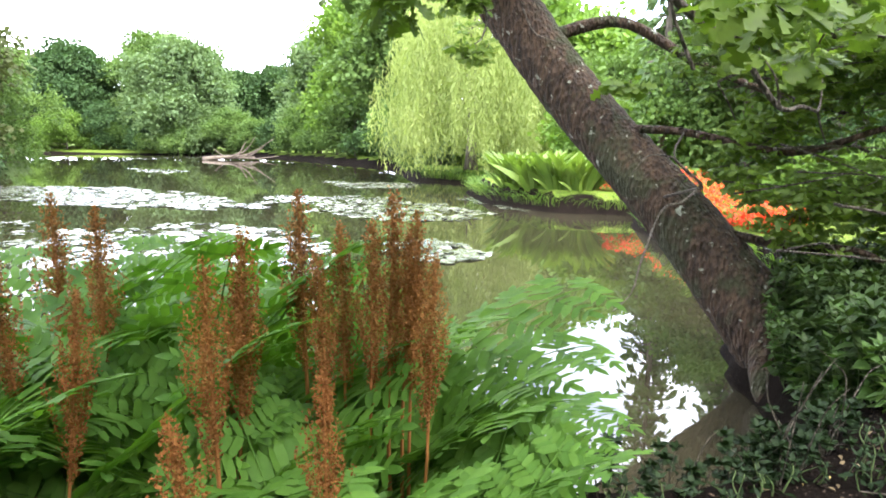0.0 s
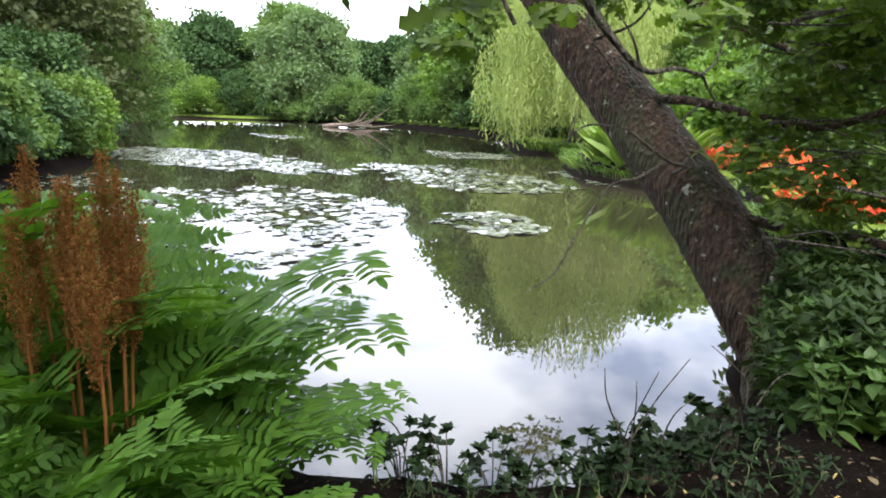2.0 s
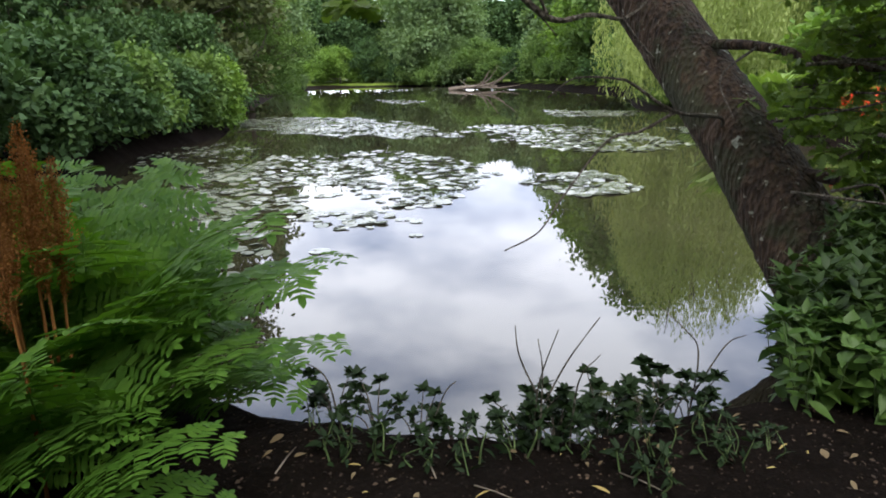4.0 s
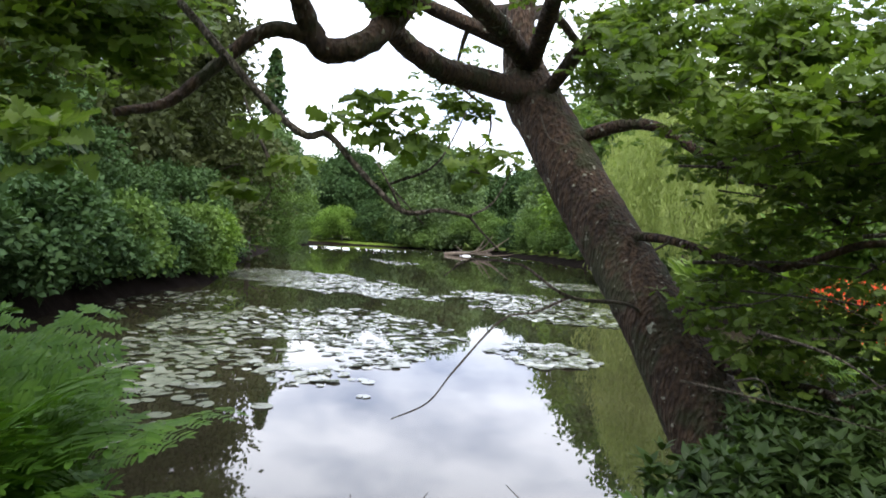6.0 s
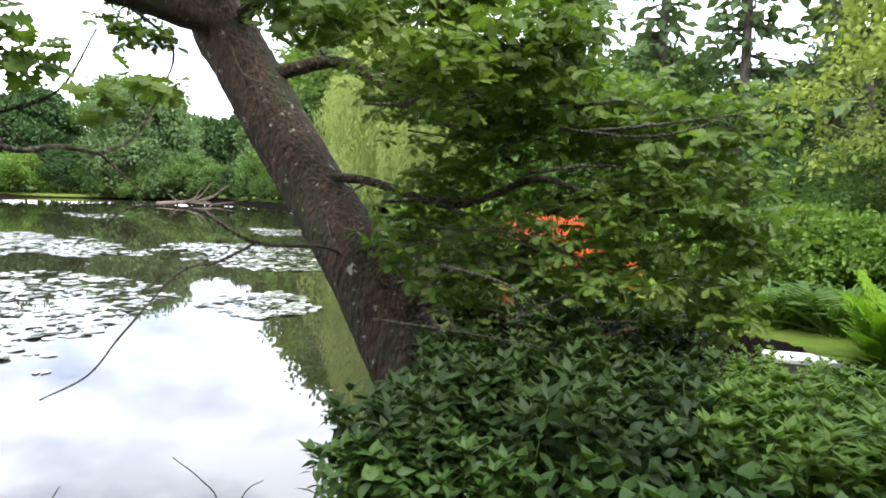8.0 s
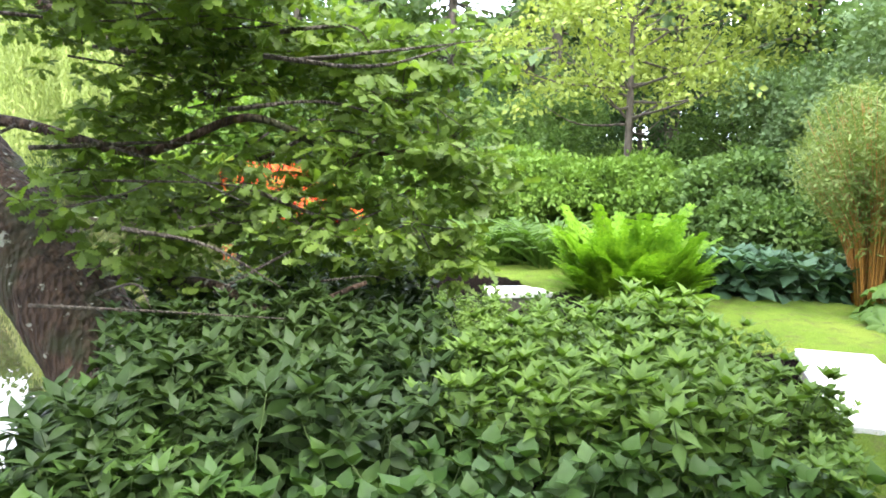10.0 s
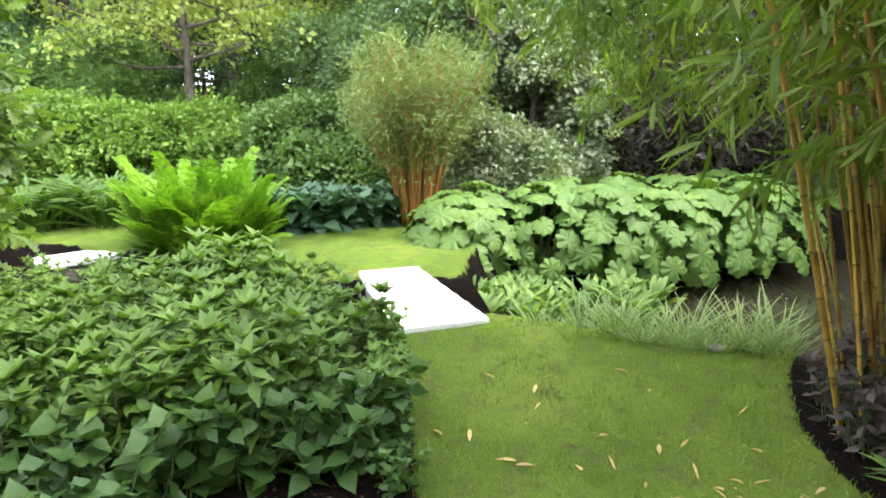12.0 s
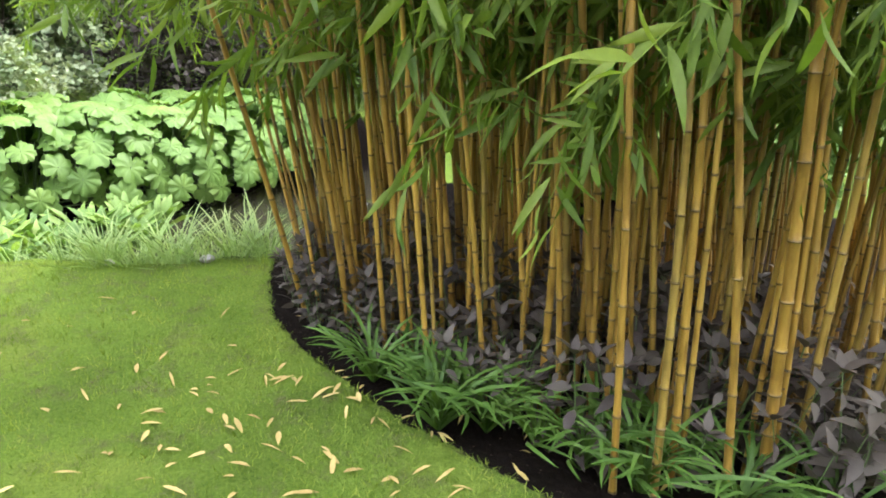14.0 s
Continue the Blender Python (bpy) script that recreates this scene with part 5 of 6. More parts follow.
# ---- bamboo ----
def cane_meshes(seed, length, r0, lean):
    """A jointed cane with raised rings, bowing outwards along +y near its top."""
    g = np.random.default_rng(seed)
    z, P, R, rings = 0.0, [], [], []
    gap = 0.14
    while z < length:
        q = z / length
        y = lean * q ** 2.2 * length
        rr = r0 * (1 - 0.55 * q)
        for dz, k in ((0.0, 1.0), (0.008, 1.14), (0.016, 1.0), (0.05, 0.96)):
            P.append((0, lean * ((z + dz) / length) ** 2.2 * length, z + dz))
            R.append(rr * k)
        rings.append((y, z + 0.008, rr))
        z += gap
        gap = min(0.30, gap * 1.14) * g.uniform(0.93, 1.07)
    body = mesh_from("cane", *tube(P, R, 8), M_CANE, True)
    nodes = []
    for y, zz, rr in rings:
        nodes.append(tube([(0, y, zz - 0.004), (0, y, zz + 0.005)], [rr * 1.19, rr * 1.12], 8))
    return body, mesh_from("node_ring", *join(*nodes), M_NODE, True)


CANES = [cane_meshes(k, ln, 0.0148 * w, lean) for k, (ln, w, lean) in enumerate([(4.6, 1.1, 0.04), (4.2, 0.95, 0.08), (3.8, 0.8, 0.03), (4.4, 0.9, 0.12)])]


def spray_mesh(seed, n=26, length=0.55):
    """A hanging bamboo spray: a thin branchlet with drooping narrow leaves."""
    g = np.random.default_rng(seed)
    line = curve([(0, 0, 0), (0, length * 0.5, 0.05), (0.02, length, -0.22)], 5)
    bits = [tube(line, np.linspace(0.004, 0.001, len(line)), 4)]
    q = g.uniform(0.1, 1, n)
    P = np.stack([np.interp(q, np.linspace(0, 1, len(line)), line[:, i]) for i in range(3)], 1) + g.normal(size=(n, 3)) * 0.025
    A = np.array([0, 0.35, -0.75]) + g.normal(size=(n, 3)) * 0.42
    bits.append(scatter(LEAF_LANCE, aim(P, A, g.normal(size=(n, 3)) + [0, 0, 0.6], g.uniform(0.10, 0.20, n), 0.8)))
    return mesh_from("leaf_spray", *join(*bits), M_BAMLEAF)


SPRAYS = [spray_mesh(k) for k in range(4)]


def grove(spots, label, sprays, low, lean_out, centre):
    top = thing("bamboo_grove", label, "bamboo", pose(centre[0], centre[1], -0.05))
    for k, (x, y) in enumerate(spots):
        body, node = CANES[k % 4]
        sway = rng.normal() * 28
        s = rng.uniform(0.75, 1.2) * (1.3 if k < len(FRONT_CANES) else 1.0)
        m = pose(x - centre[0], y - centre[1], 0, -(lean_out + 6 * min(1, max(0, y - 0.1)) + rng.normal() * 2.6), rng.uniform(-4, 4), sway) @ Matrix.Diagonal((s, s, rng.uniform(0.9, 1.1), 1))
        c = part("cane", body, top, "", m)
        part("node_ring", node, c, kind="stuff")
        for j in range(sprays - (k % 2) * 2 + 1 if k % 3 else sprays):
            h = rng.uniform(low, 2.5) if j % 2 else rng.uniform(2.5, 4.0)
            p = m @ Vector((0, 0.1 * (h / 4) ** 2 * 4, h))
            part("leaf_spray", SPRAYS[(k + j) % 4], top, "", Matrix.Translation(p) @ pose(0, 0, 0, rng.uniform(-20, 40), 0, rng.uniform(0, 360)) @ Matrix.Scale(rng.uniform(0.8, 1.3) * (1.0 if j % 2 else 1.35), 4))
    return top


GROVE = [(7.3, 1.0), (6.8, 1.02), (6.45, 0.75), (6.0, 0.45), (5.75, 0.1), (5.35, -0.15), (5.2, -0.7), (5.3, -1.6), (6.2, -2.2), (7.6, -1.6), (8.2, 0.2), (7.9, 0.8)]
grove_spots = spots_in(GROVE, 0.158, 0.48)
FRONT_CANES = [(6.83, 1.08), (7.05, 0.98), (6.40, 0.19), (6.53, 0.30), (5.73, -0.16), (5.30, -0.09), (5.27, -0.24), (5.19, -0.48), (5.23, -0.65), (6.09, -0.17), (7.2, 0.59), (6.6, 0.85)]
grove(FRONT_CANES + grove_spots, "dense grove of golden-stemmed bamboo with hanging leaf sprays", 5, 1.4, 4.5, (6.3, -0.3))

# outer canes leaning out over the lawn
home = bpy.data.objects["bamboo_grove"]
for k, (x, y, tilt, turn, s) in enumerate([(7.10, 1.06, 17, -35, 0.7), (6.95, 1.05, 11, -20, 0.75), (7.3, 1.0, 22, -40, 0.6), (6.75, 1.0, 8, -10, 0.8), (6.9, 0.9, 9, -25, 0.85), (7.2, 0.85, 14, -30, 0.75), (6.6, 0.85, 6, 0, 0.8), (7.4, 0.9, 18, -45, 0.7)]):
    c = part("cane", CANES[k % 4][0], home, "", pose(x - 6.3, y + 0.3, 0, -tilt, 0, turn) @ Matrix.Diagonal((s, s, 1, 1)))
    part("node_ring", CANES[k % 4][1], c, kind="stuff")

# leafy tips of the bamboo arching over the lawn and stream
for k in range(150):
    q = rng.uniform(0, 1) ** 0.7
    part("leaf_spray", SPRAYS[k % 4], bpy.data.objects["bamboo_grove"], "", Matrix.Translation((7.2 + 0.9 * q - 6.3 + rng.normal() * 0.15, 3.3 - 1.6 * q + 0.3 + rng.normal() * 0.2, 2.65 - 0.72 * q + rng.normal() * 0.26)) @ pose(0, 0, 0, rng.uniform(-30, 20), 0, rng.uniform(0, 360)) @ Matrix.Scale(rng.uniform(0.5, 0.85), 4))

# clump of orange-stemmed bamboo across the lawn
def fountain_bamboo(x, y):
    top = thing("clump_bamboo", "vase-shaped clump bamboo with orange stems and feathery top", "bamboo", pose(x, y, -0.03))
    P, A, sticks = [], [], []
    for k in range(210):
        an, q = rng.uniform(0, TAU), math.sqrt(rng.uniform(0, 1))
        b = np.array([math.cos(an) * 0.2 * q, math.sin(an) * 0.2 * q, 0])
        hh = rng.uniform(1.5, 2.5)
        e = np.array([math.cos(an) * (0.12 + 0.75 * q), math.sin(an) * (0.12 + 0.75 * q), hh * (1 - 0.2 * q)])
        line = curve([b, b * 1.9 + [0, 0, hh * 0.42], e], 5)
        sticks.append(tube(line, np.linspace(0.014, 0.0015, len(line)), 4))
        m = 70
        w = 0.42 + 0.64 * rng.uniform(0, 1, m) ** 0.6
        c = np.stack([np.interp(w, np.linspace(0, 1, len(line)), line[:, i]) for i in range(3)], 1)
        P.append(c + rng.normal(size=(m, 3)) * 0.075)
        A.append(rng.normal(size=(m, 3)) + [0, 0, -0.2] + 0.5 * unit(e) )
    part("stem", mesh_from("stem", *join(*sticks), M_CANE_RUST, True), top, "orange-brown slender stems", kind="stuff")
    P, A = np.concatenate(P), np.concatenate(A)
    part("foliage", mesh_from("foliage", *scatter(LEAF_LANCE, aim(P, A, rng.normal(size=P.shape), rng.uniform(0.06, 0.11, len(P)))), M_T_OLIVE), top, kind="stuff")


fountain_bamboo(10.2, 5.5)

# under the bamboo: purple-leaved plants and green strap tufts
KIND_P = [plant_kind("purple_leaved_plant", "dusky purple-leaved plant under the bamboo", "plant", leafy_plant(70 + k, 0.46, 0.115, M_PURPLE, 6, LEAF_OVATE, 0.18, 0.075, 4), "purple underplanting") for k in range(3)]
FRONT_BED = [(7.3, 1.2), (6.75, 1.12), (6.4, 0.95), (6.05, 0.65), (5.75, 0.3), (5.45, -0.1), (5.15, -0.7), (5.1, -1.6), (6.2, -1.8), (6.7, -0.6), (7.3, 0.5)]
put(KIND_P, spots_in(FRONT_BED, 0.30), 0.7, 1.2)
put([copy_thing(k, pose(0, 0, -40)) for k in KIND_P], [(6.95, 1.12), (7.2, 1.15), (6.7, 1.02), (6.55, 0.88), (7.05, 1.0), (6.4, 0.72), (6.25, 0.6), (7.35, 1.05), (6.6, 0.7), (6.8, 0.85)], 0.55, 0.85)
STRAPS = [mesh_from("strap_leaved_tuft", *scatter(ARCH_TPL, aim(np.zeros((55, 3)), *(lambda a_: (np.stack([np.cos(a_), np.sin(a_), 0 * a_], 1), np.tile([(0, 0, 1.0)], (55, 1)) + 0.3 * rng.normal(size=(55, 3))))(rng.uniform(0, TAU, 55)), rng.uniform(0.3, 0.52, 55), 0.85)), M_STRAP) for k in range(3)]
for k, (x, y) in enumerate([(6.05, 0.55), (5.9, 0.42), (5.72, 0.30), (5.6, 0.12), (5.45, -0.02), (5.3, -0.2), (5.15, -0.5), (5.05, -0.8), (5.75, 0.5), (5.0, -1.15), (5.45, -0.4), (6.15, 0.75)]):
    thing("strap_leaved_tuft", "glossy green arching strap-leaved tuft at the bed edge", "plant", pose(x, y, -0.06, 0, 0, k * 77) @ Matrix.Scale(rng.uniform(0.8, 1.15), 4), "strap-leaved tufts", "", STRAPS[k % 3])

# stream margin: yellow-green strap plants, fine grasses, stones
for k in range(26):
    s = k / 25
    tuft("marginal_plant", "yellow-green strap-leaved plant at the stream edge", "waterside plant", 8.35 + 1.0 * s + rng.uniform(-0.35, 0.45), 4.15 - 1.6 * s + rng.uniform(-0.2, 0.35), 34, 0.34, (M_STRAP, M_REED)[k % 2], arching(0.06, 0.5), 0.1, 0.8, "stream margin plants", -0.42)
for k in range(80):
    s = rng.uniform(0, 1)
    tuft("fine_grass_tuft", "wispy pale green grass tuft along the stream edge", "grass", 7.58 + 0.12 * math.sin(s * 9) + abs(rng.normal()) * 0.3, 3.05 - 1.7 * s, 26, rng.uniform(0.25, 0.5), M_FINEGRASS, FINE_TPL, 0.1, 0.8, "stream edge grasses")


def stone(x, y, s, label):
    bm = bmesh.new()
    bmesh.ops.create_icosphere(bm, subdivisions=2, radius=1.0)
    for v in bm.verts:
        v.co *= 1 + 0.22 * noise.noise(v.co * 1.6 + Vector((x * 7, y * 3, 0)))
        v.co.z *= 0.55
    me = bpy.data.meshes.new("stone")
    bm.to_mesh(me)
    bm.free()
    me.materials.append(M_STONE)
    thing("stone", label, "stone", pose(x, y, float(height(np.array([x]), np.array([y]))[0]) + s * 0.2, 0, 0, x * 300) @ Matrix.Scale(s, 4), "edging stones", "", me)


for x, y, s in [(7.56, 2.33, 0.035), (7.62, 1.75, 0.05)]:
    stone(x, y, s, "small pale stone on the lawn edge")

# background of the lawn: small tree, hedge, shrubs, woods
broad_tree("ornamental_tree", "airy young tree with yellow-green leaves and slim grey trunk", "tree", 13.9, 13.6, 7.2, 7.2, M_T_YELLOW, leaf=0.13, n=1900, low=0.26, lobes=34, r=0.11, tuft=7, airy=0.7)
for x, y, h, w, mat, word in [(10.2, 14.2, 1.3, 2.6, M_T_BRIGHT, "clipped bright green shrub"), (11.3, 13.0, 1.3, 2.5, M_T_BRIGHT, "bright green shrub"), (12.4, 11.9, 1.25, 2.4, M_T_BRIGHT, "bright green shrub"), (9.0, 15.5, 1.3, 2.6, M_T_BRIGHT, "bright green shrub"), (14.5, 18, 3, 5, M_T_MID, "dark green shrub"), (18.5, 14, 3.5, 5, M_T_MID, "dark green shrub"), (17, 10.5, 3.5, 5, M_T_MID, "leafy green shrub"), (20, 20, 5, 8, M_T_DARK, "dark green shrub"), (23, 16.5, 5, 8, M_T_DARK, "dark green shrub"), (24, 8.5, 5, 8, M_T_DARK, "dark green shrub"), (16, 25, 5, 8, M_T_DARK, "dark green shrub"), (18, 2.5, 4, 6, M_T_MID, "leafy green shrub"), (17, -1.5, 4, 6, M_T_MID, "leafy green shrub"), (12.5, -3.5, 3, 4, M_T_BRIGHT, "bright green shrub"), (9.6, -1.3, 1.3, 1.6, M_T_BRIGHT, "bright green leafy shrub"), (10.2, -2.3, 1.5, 1.8, M_T_BRIGHT, "bright green leafy shrub"), (9.2, -3.1, 1.4, 1.7, M_T_MID, "green leafy shrub"),
                              (12.4, 9.2, 1.3, 2.0, M_T_MID, "dark mounded shrub"), (14.8, 9.5, 3.0, 4.0, M_T_GREY, "soft grey-green shrub"), (12.9, 6.6, 2.4, 3.4, M_T_GREY, "grey-green shrub"), (17.5, 7, 5.0, 6, M_T_MID, "leafy green shrub"),
                              (11.2, 7.6, 0.8, 1.6, M_T_MID, "low green mound"), (14.0, 6.4, 5.2, 4.6, M_T_GREY, "tall feathery grey-green shrub")]:
    broad_tree("garden_shrub", f"{word} behind the lawn", "shrub", x, y, h, w, mat, leaf=0.10, n=2600, low=0.0, lobes=16, group="garden shrubs")
broad_tree("variegated_shrub", "tall holly with cream-edged leaves beyond the stream", "shrub", 13.1, 5.2, 2.9, 2.1, M_VARIEG, leaf=0.08, n=2600, low=0.0, lobes=18)
broad_tree("variegated_shrub", "low cream-edged spreading shrub beside the big leaves", "shrub", 11.4, 4.9, 1.2, 1.8, M_VARIEG, leaf=0.075, n=800, low=0.0, lobes=10)
broad_tree("wine_leaved_shrub", "dark wine-leaved shrub overhanging the stream", "shrub", 14.4, 2.6, 3.0, 4.0, M_WINE, leaf=0.10, n=1300, low=0.0, lobes=14)
WOODS = [(24, 30, 9, 10, M_T_DARK), (26, 19, 18, 13, M_T_DARK), (24, 12, 16, 11, M_T_MID), (21, 7, 13, 10, M_T_MID), (26, 3, 17, 12, M_T_DARK), (21, 0.5, 12, 9, M_T_GREY), (24, -6, 15, 12, M_T_MID), (17, -6, 11, 9, M_T_MID),
         (13, 30, 8, 8, M_T_MID), (30, 30, 12, 12, M_T_DARK), (18, -14, 14, 12, M_T_DARK), (33, 10, 20, 14, M_T_DARK)]
for x, y, h, w, mat in WOODS:
    broad_tree("woodland_tree", f"{WORDS[mat]} woodland tree behind the garden", "tree", x, y, h, w, mat, leaf=0.21, n=3600, low=0.1, lobes=24, group="woodland behind the lawn")
for x, y, h in [(17, 21, 17), (20, 18.5, 18), (15, 25, 17), (22.5, 15.5, 19), (13, 28, 18), (18.5, 25, 17), (10.5, 31, 16), (23, 22, 18)]:
    conifer("pine", "tall dark pine with bare reddish lower trunk", x, y, h, 4.8, M_T_GREY, 0.42, 26, 0.24, 16)

# the garden behind the walker
for x, y, h, w, mat in [(-7, -3, 8, 7, M_T_MID), (-5, -9, 9, 8, M_T_DARK), (2, -11, 9, 9, M_T_MID), (9, -12, 10, 9, M_T_DARK), (-9, 3, 6, 5, M_T_MID), (-14, -4, 10, 9, M_T_DARK)]:
    broad_tree("garden_tree", f"{WORDS[mat]} tree closing the garden behind the path", "tree", x, y, h, w, mat, leaf=0.3, n=1600, low=0.05, lobes=16, group="trees behind the path")

# ---- water lilies ----
def pad(r=1.0, seed=0):
    g = np.random.default_rng(seed)
    an = np.linspace(0.18, TAU - 0.18, 12)
    V = [(0, 0, 0.0)] + [(math.cos(a_) * r * g.uniform(0.93, 1.05), math.sin(a_) * r, 0.012 * g.normal()) for a_ in an]
    return np.array(V), np.array([(0, k, k + 1) for k in range(1, 12)])


def pad_matrices(P, size, tilt=0.05):
    n = len(P)
    a_ = rng.uniform(0, TAU, n)
    return aim(P, np.stack([np.cos(a_), np.sin(a_), tilt * rng.normal(size=n)], 1), np.array([0, 0, 1.0]) + tilt * rng.normal(size=(n, 3)), size)


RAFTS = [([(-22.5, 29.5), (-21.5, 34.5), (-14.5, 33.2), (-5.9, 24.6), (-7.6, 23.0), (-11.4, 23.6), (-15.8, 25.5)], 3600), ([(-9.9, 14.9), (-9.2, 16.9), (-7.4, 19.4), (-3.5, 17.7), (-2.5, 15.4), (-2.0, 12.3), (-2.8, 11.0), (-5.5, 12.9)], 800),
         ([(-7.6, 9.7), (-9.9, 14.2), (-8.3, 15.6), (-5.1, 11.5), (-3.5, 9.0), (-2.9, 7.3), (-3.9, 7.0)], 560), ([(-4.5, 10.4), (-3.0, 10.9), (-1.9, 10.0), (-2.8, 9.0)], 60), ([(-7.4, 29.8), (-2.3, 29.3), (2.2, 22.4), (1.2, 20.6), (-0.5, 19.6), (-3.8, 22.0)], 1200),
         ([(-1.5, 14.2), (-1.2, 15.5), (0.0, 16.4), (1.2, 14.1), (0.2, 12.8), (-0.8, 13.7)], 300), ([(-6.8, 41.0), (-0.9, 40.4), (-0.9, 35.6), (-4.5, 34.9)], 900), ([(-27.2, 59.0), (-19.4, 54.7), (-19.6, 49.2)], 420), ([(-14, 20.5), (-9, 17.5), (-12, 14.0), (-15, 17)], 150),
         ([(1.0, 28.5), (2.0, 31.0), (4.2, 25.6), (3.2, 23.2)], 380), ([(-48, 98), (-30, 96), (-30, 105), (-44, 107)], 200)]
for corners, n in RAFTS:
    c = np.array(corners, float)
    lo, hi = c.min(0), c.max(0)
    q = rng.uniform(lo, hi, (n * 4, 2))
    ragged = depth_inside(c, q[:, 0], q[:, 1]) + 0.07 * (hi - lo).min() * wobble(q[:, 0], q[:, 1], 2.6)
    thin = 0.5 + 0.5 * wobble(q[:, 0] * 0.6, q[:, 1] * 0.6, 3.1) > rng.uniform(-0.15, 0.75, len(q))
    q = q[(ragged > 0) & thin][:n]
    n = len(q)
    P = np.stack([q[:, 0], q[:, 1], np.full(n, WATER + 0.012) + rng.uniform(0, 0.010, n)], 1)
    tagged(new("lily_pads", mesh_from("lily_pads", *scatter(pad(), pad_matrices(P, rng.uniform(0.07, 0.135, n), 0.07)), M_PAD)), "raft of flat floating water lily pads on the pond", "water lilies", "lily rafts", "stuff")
PAD_MESH = [mesh_from("lily_pad", *pad(1.0, k), M_PAD) for k in range(3)]
for k in range(8):
    x, y = [(-3.2, 5.6), (-2.9, 5.9), (-3.3, 7.0), (-3.0, 6.7), (-2.5, 8.0), (-3.45, 5.75), (-1.6, 9.2), (-3.6, 6.3)][k]
    thing("lily_pad", "single round green lily pad floating on the water", "water lily", pose(x, y, WATER + 0.012 + 0.0002 * k, 0, 0, k * 47) @ Matrix.Scale(rng.uniform(0.1, 0.17), 4), "near lily pads", "", PAD_MESH[k % 3])

# ---- ground clutter ----
LITTER_A = mesh_from("fallen_leaf", *LEAF_LANCE, M_LITTER)
LITTER_B = mesh_from("dead_leaf", *LEAF_OVATE, M_DEADLEAF)
for k in range(210):
    x, y = rng.uniform(4.2, 7.2), rng.uniform(-0.6, 3.2)
    if k > 60:
        x, y = 5.9 - abs(rng.normal()) * 0.9 + (k % 3) * 0.25, 1.15 + rng.normal() * 0.7
    if depth_inside(MULCH, np.array([x]), np.array([y]))[0] > 0:
        continue
    thing("fallen_leaf", "dry straw-coloured bamboo leaf lying on the lawn", "leaf", pose(x, y, float(height(np.array([x]), np.array([y]))[0]) + 0.022, rng.uniform(-8, 8), rng.uniform(-12, 12), rng.uniform(0, 360)) @ Matrix.Diagonal((rng.uniform(0.05, 0.13), rng.uniform(0.045, 0.115), 0.08, 1)), "fallen bamboo leaves", "", LITTER_A)
for k in range(230):
    x, y = rng.uniform(0.5, 4.2), rng.uniform(1.6, 3.6)
    if depth_inside(POND, np.array([x]), np.array([y]))[0] > -0.05:
        continue
    thing("dead_leaf", "curled brown dead leaf on the dark soil", "leaf", pose(x, y, float(height(np.array([x]), np.array([y]))[0]) + 0.012, rng.uniform(-20, 20), rng.uniform(-20, 20), rng.uniform(0, 360)) @ Matrix.Scale(rng.uniform(0.025, 0.085), 4), "dead leaves on the soil", "", LITTER_B if k % 3 else LITTER_A)
for k in range(22):
    x, y = rng.uniform(0.6, 3.8), rng.uniform(1.8, 3.1)
    d = ball(1)[0] * [1, 1, 0.05]
    L_ = rng.uniform(0.05, 0.14)
    z = float(height(np.array([x]), np.array([y]))[0]) + 0.008
    thing("stick", "short dry broken stick on the soil", "stick", pose(x, y, z), "sticks on the soil", "", mesh_from("stick", *tube([-d * L_, d * 0.1 * L_ + [0, 0, 0.006], d * L_], [0.003, 0.004, 0.002], 5, 0.1), M_DEADWOOD, True))

n = 9000
X, Y = rng.uniform(0.2, 5.4, n), rng.uniform(0.6, 4.2, n)
ok = (wetness(X, Y) < -0.03) & (depth_inside(MULCH, X, Y) > 0.02)
X, Y = X[ok], Y[ok]
P = np.stack([X, Y, height(X, Y) + 0.004], 1)
A = rng.normal(size=P.shape) * [1, 1, 0.22]
M_CHIP = leaf_mat("bark_chip_litter", (0.008, 0.006, 0.004), (0.030, 0.020, 0.014), (0.13, 0.085, 0.055), 0.85, 0.02, 6.0, 0.2)
tagged(new("soil_litter", mesh_from("soil_litter", *scatter(LEAF_SMALL, aim(P, A, rng.normal(size=P.shape) * 0.5 + [0, 0, 1], rng.uniform(0.008, 0.034, len(P)) * rng.uniform(0.5, 1, len(P)))), M_CHIP)), "fine bark chips and crumbled leaf litter on dark soil", "leaf litter", kind="stuff")

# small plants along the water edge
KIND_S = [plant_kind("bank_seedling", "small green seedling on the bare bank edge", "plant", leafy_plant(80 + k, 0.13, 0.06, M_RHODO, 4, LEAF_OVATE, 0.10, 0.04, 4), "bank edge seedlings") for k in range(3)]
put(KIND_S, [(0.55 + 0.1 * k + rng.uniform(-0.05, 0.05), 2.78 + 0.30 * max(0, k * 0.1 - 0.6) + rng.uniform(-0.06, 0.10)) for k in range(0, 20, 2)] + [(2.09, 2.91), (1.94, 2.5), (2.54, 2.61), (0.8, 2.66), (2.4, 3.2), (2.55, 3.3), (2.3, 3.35)])

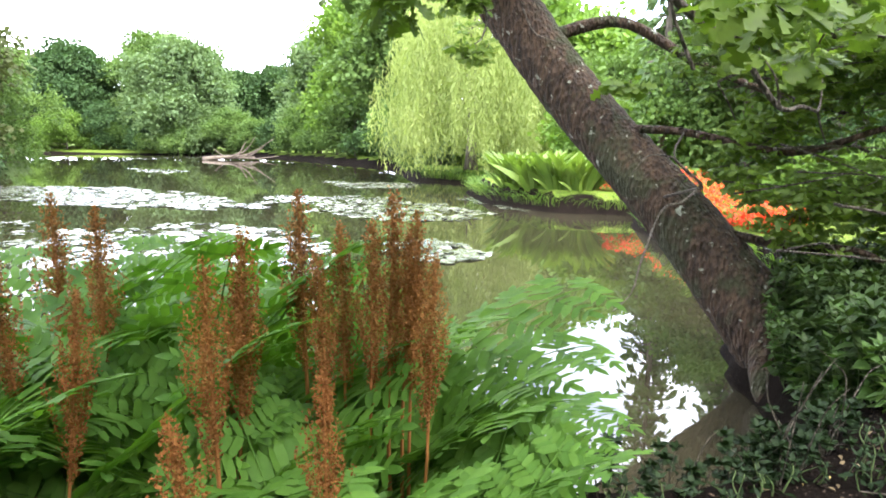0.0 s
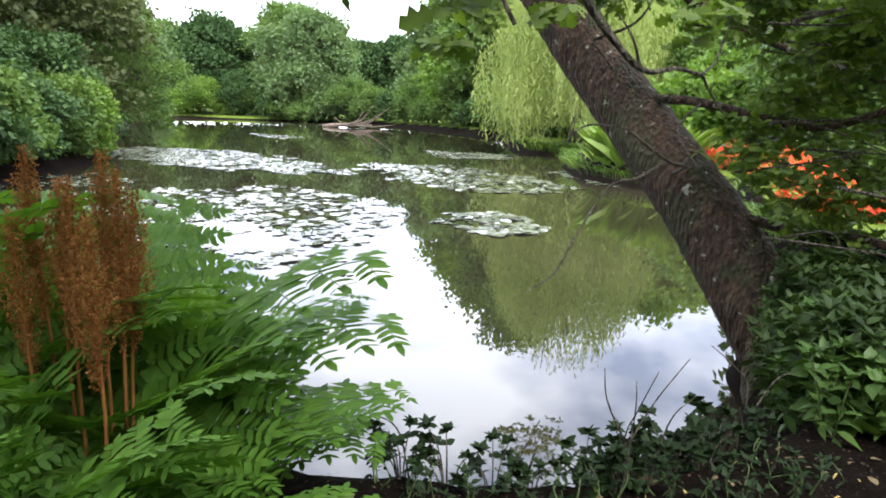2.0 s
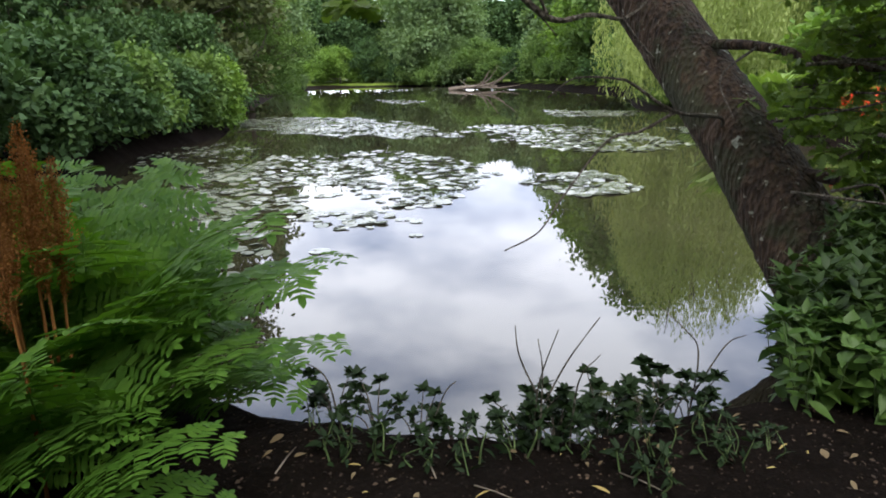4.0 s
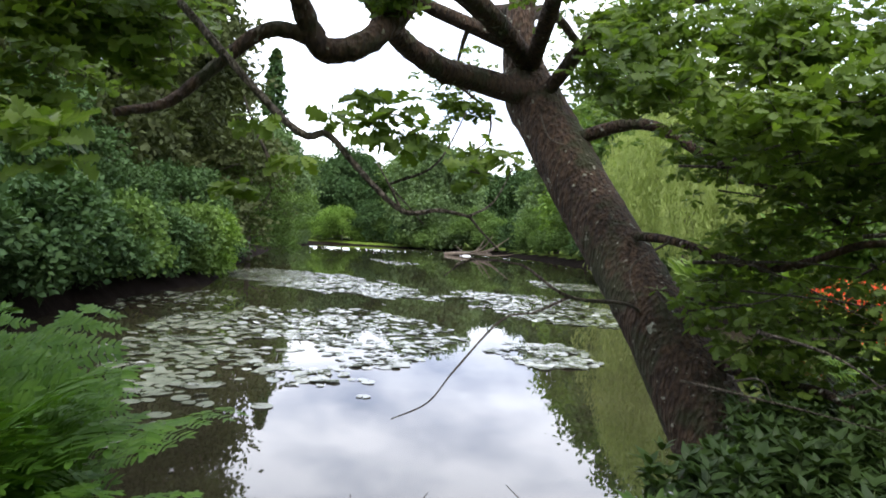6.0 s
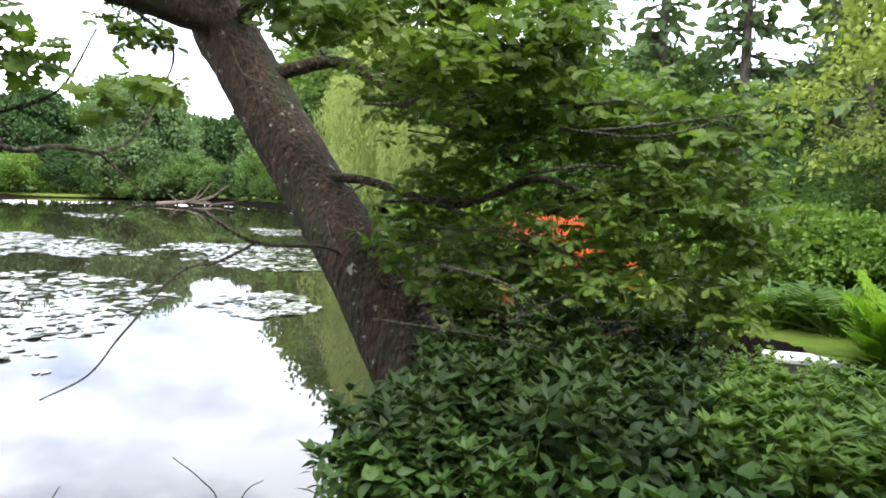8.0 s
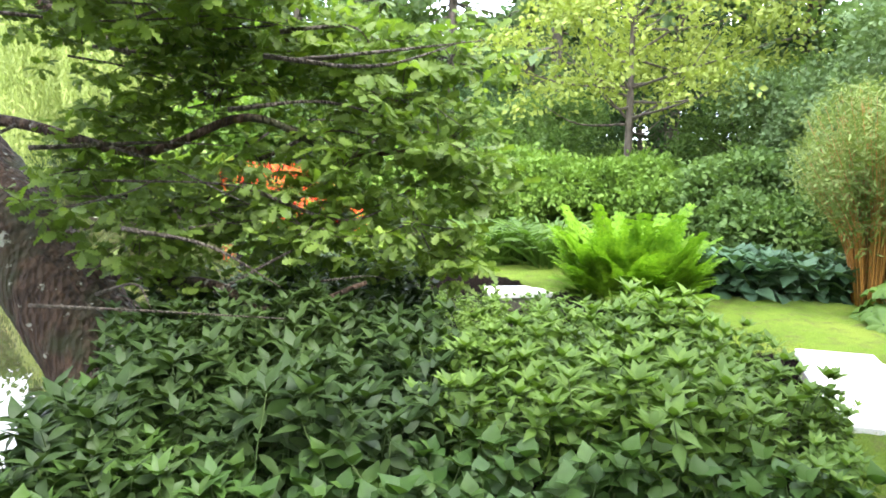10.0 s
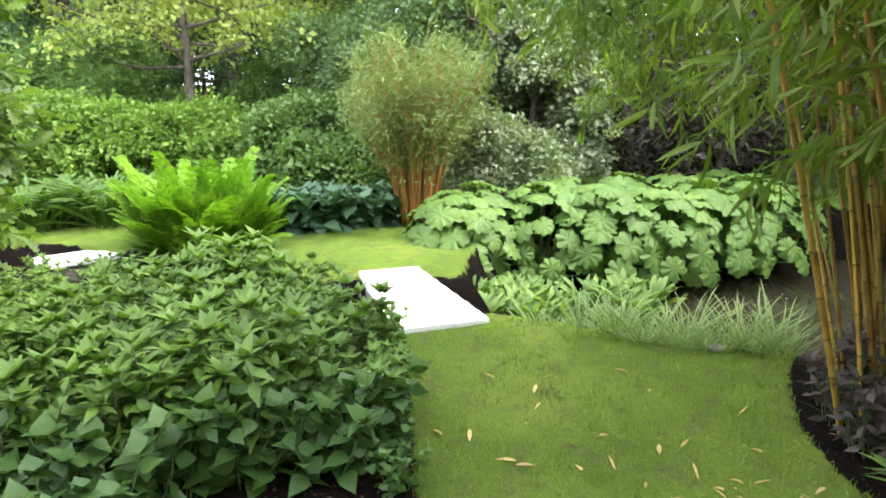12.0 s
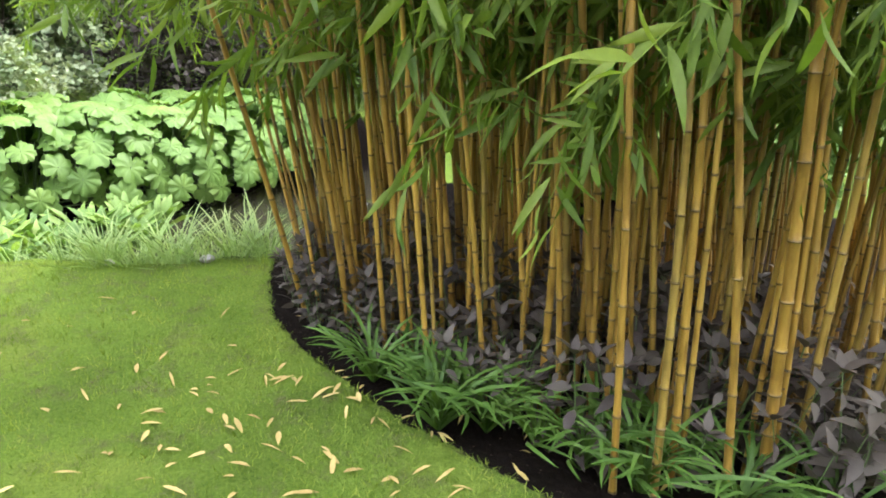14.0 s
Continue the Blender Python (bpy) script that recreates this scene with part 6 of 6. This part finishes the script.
# dark sprouts and bare twigs standing on the bank edge against the water
def sprout_meshes(seed):
    g = np.random.default_rng(seed)
    sticks, P, A = [], [], []
    for k in range(7):
        an = g.uniform(0, TAU)
        e = np.array([math.cos(an) * 0.17, math.sin(an) * 0.17, 0]) * g.uniform(0.3, 1.1) + [0, 0, g.uniform(0.10, 0.40)]
        sticks.append(tube(curve([(0, 0, -0.2), e * [0.35, 0.35, 0.5], e], 4), np.linspace(0.006, 0.0025, 9), 4))
        for back, up, m in ((0.0, 0.25, 8), (0.0, 1.0, 5), (0.3, 0.4, 4)):
            b = g.uniform(0, TAU) + np.arange(m) * TAU / m
            P += [e * [1 - back * 0.6, 1 - back * 0.6, 1 - back]] * m
            A += list(np.stack([np.cos(b), np.sin(b), np.full(m, up)], 1) + g.normal(size=(m, 3)) * 0.18)
    P, A = np.array(P), np.array(A)
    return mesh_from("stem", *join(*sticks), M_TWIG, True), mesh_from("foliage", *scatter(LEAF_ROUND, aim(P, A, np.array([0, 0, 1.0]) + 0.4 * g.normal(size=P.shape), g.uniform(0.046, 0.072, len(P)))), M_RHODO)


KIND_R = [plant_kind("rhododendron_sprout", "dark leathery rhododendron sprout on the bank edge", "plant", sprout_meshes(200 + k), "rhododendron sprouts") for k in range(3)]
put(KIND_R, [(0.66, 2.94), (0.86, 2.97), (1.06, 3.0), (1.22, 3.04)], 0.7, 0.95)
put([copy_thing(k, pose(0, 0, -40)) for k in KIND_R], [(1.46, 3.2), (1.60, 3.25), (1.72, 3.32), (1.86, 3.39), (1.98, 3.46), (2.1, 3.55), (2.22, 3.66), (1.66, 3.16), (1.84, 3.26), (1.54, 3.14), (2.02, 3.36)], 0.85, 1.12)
for x, y, pts in [(1.58, 3.0, [(0, 0, -0.1), (0.02, 0.0, 0.25), (0.06, -0.05, 0.42), (0.12, -0.08, 0.60)]), (1.6, 3.02, [(0, 0, -0.1), (0.03, -0.05, 0.36), (0.02, -0.1, 0.55)]), (1.72, 3.1, [(0, 0, -0.1), (0.05, -0.1, 0.34), (0.14, -0.14, 0.5)]), (0.72, 2.9, [(0, 0, -0.1), (-0.06, 0, 0.22), (-0.16, 0.0, 0.3), (-0.26, 0, 0.31)]), (1.62, 3.05, [(0, 0, 0.2), (0.1, 0, 0.42), (0.22, 0.0, 0.62)]), (1.6, 3.02, [(0, 0, 0.25), (-0.08, 0, 0.42), (-0.1, 0.0, 0.56)]), (2.2, 3.55, [(0, 0, -0.1), (0.03, 0, 0.3), (-0.04, 0, 0.42), (-0.16, 0, 0.52)]), (2.22, 3.55, [(0, 0, 0.1), (0.12, 0, 0.36), (0.2, 0, 0.42)]), (1.08, 2.95, [(0, 0, -0.1), (0.12, 0, 0.22), (0.18, 0, 0.3)])]:
    c = curve([np.array(p) for p in pts], 5)
    thing("bare_twig", "thin bare dark twig standing on the bank", "twig", pose(x, y, float(height(np.array([x]), np.array([y]))[0])), "bare bank twigs", "", mesh_from("bare_twig", *tube(c, np.linspace(0.005, 0.002, len(c)), 5, 0.1), M_TWIG, True))

# mown grass: short blades over the near lawn
n = 100000
X, Y = rng.uniform(3.6, 8.2, n), rng.uniform(-1.2, 5.5, n)
w_ = wetness(X, Y)
ok = (depth_inside(MULCH, X, Y) < 0.02) & (depth_inside(BAMBOO_BED, X, Y) < 0.01) & (w_ < -0.1)
X, Y = X[ok], Y[ok]
P = np.stack([X, Y, height(X, Y) - 0.004], 1)
A = np.array([0, 0, 1.0]) + 0.75 * rng.normal(size=P.shape)
A[:, 2] = np.abs(A[:, 2]) + 0.25
M_BLADE = leaf_mat("mown_grass", (0.046, 0.085, 0.010), (0.142, 0.205, 0.026), (0.34, 0.36, 0.08), 0.6, 0.3, 4.5)
blade = (np.array([(-0.07, 0, 0), (0.07, 0, 0), (0, 1, 0)]), np.array([(0, 1, 2)]))
tagged(new("lawn_grass", mesh_from("lawn_grass", *scatter(blade, aim(P, A, rng.normal(size=P.shape), rng.uniform(0.018, 0.045, len(P)))), M_BLADE)), "short mown green lawn grass", "grass", kind="stuff")
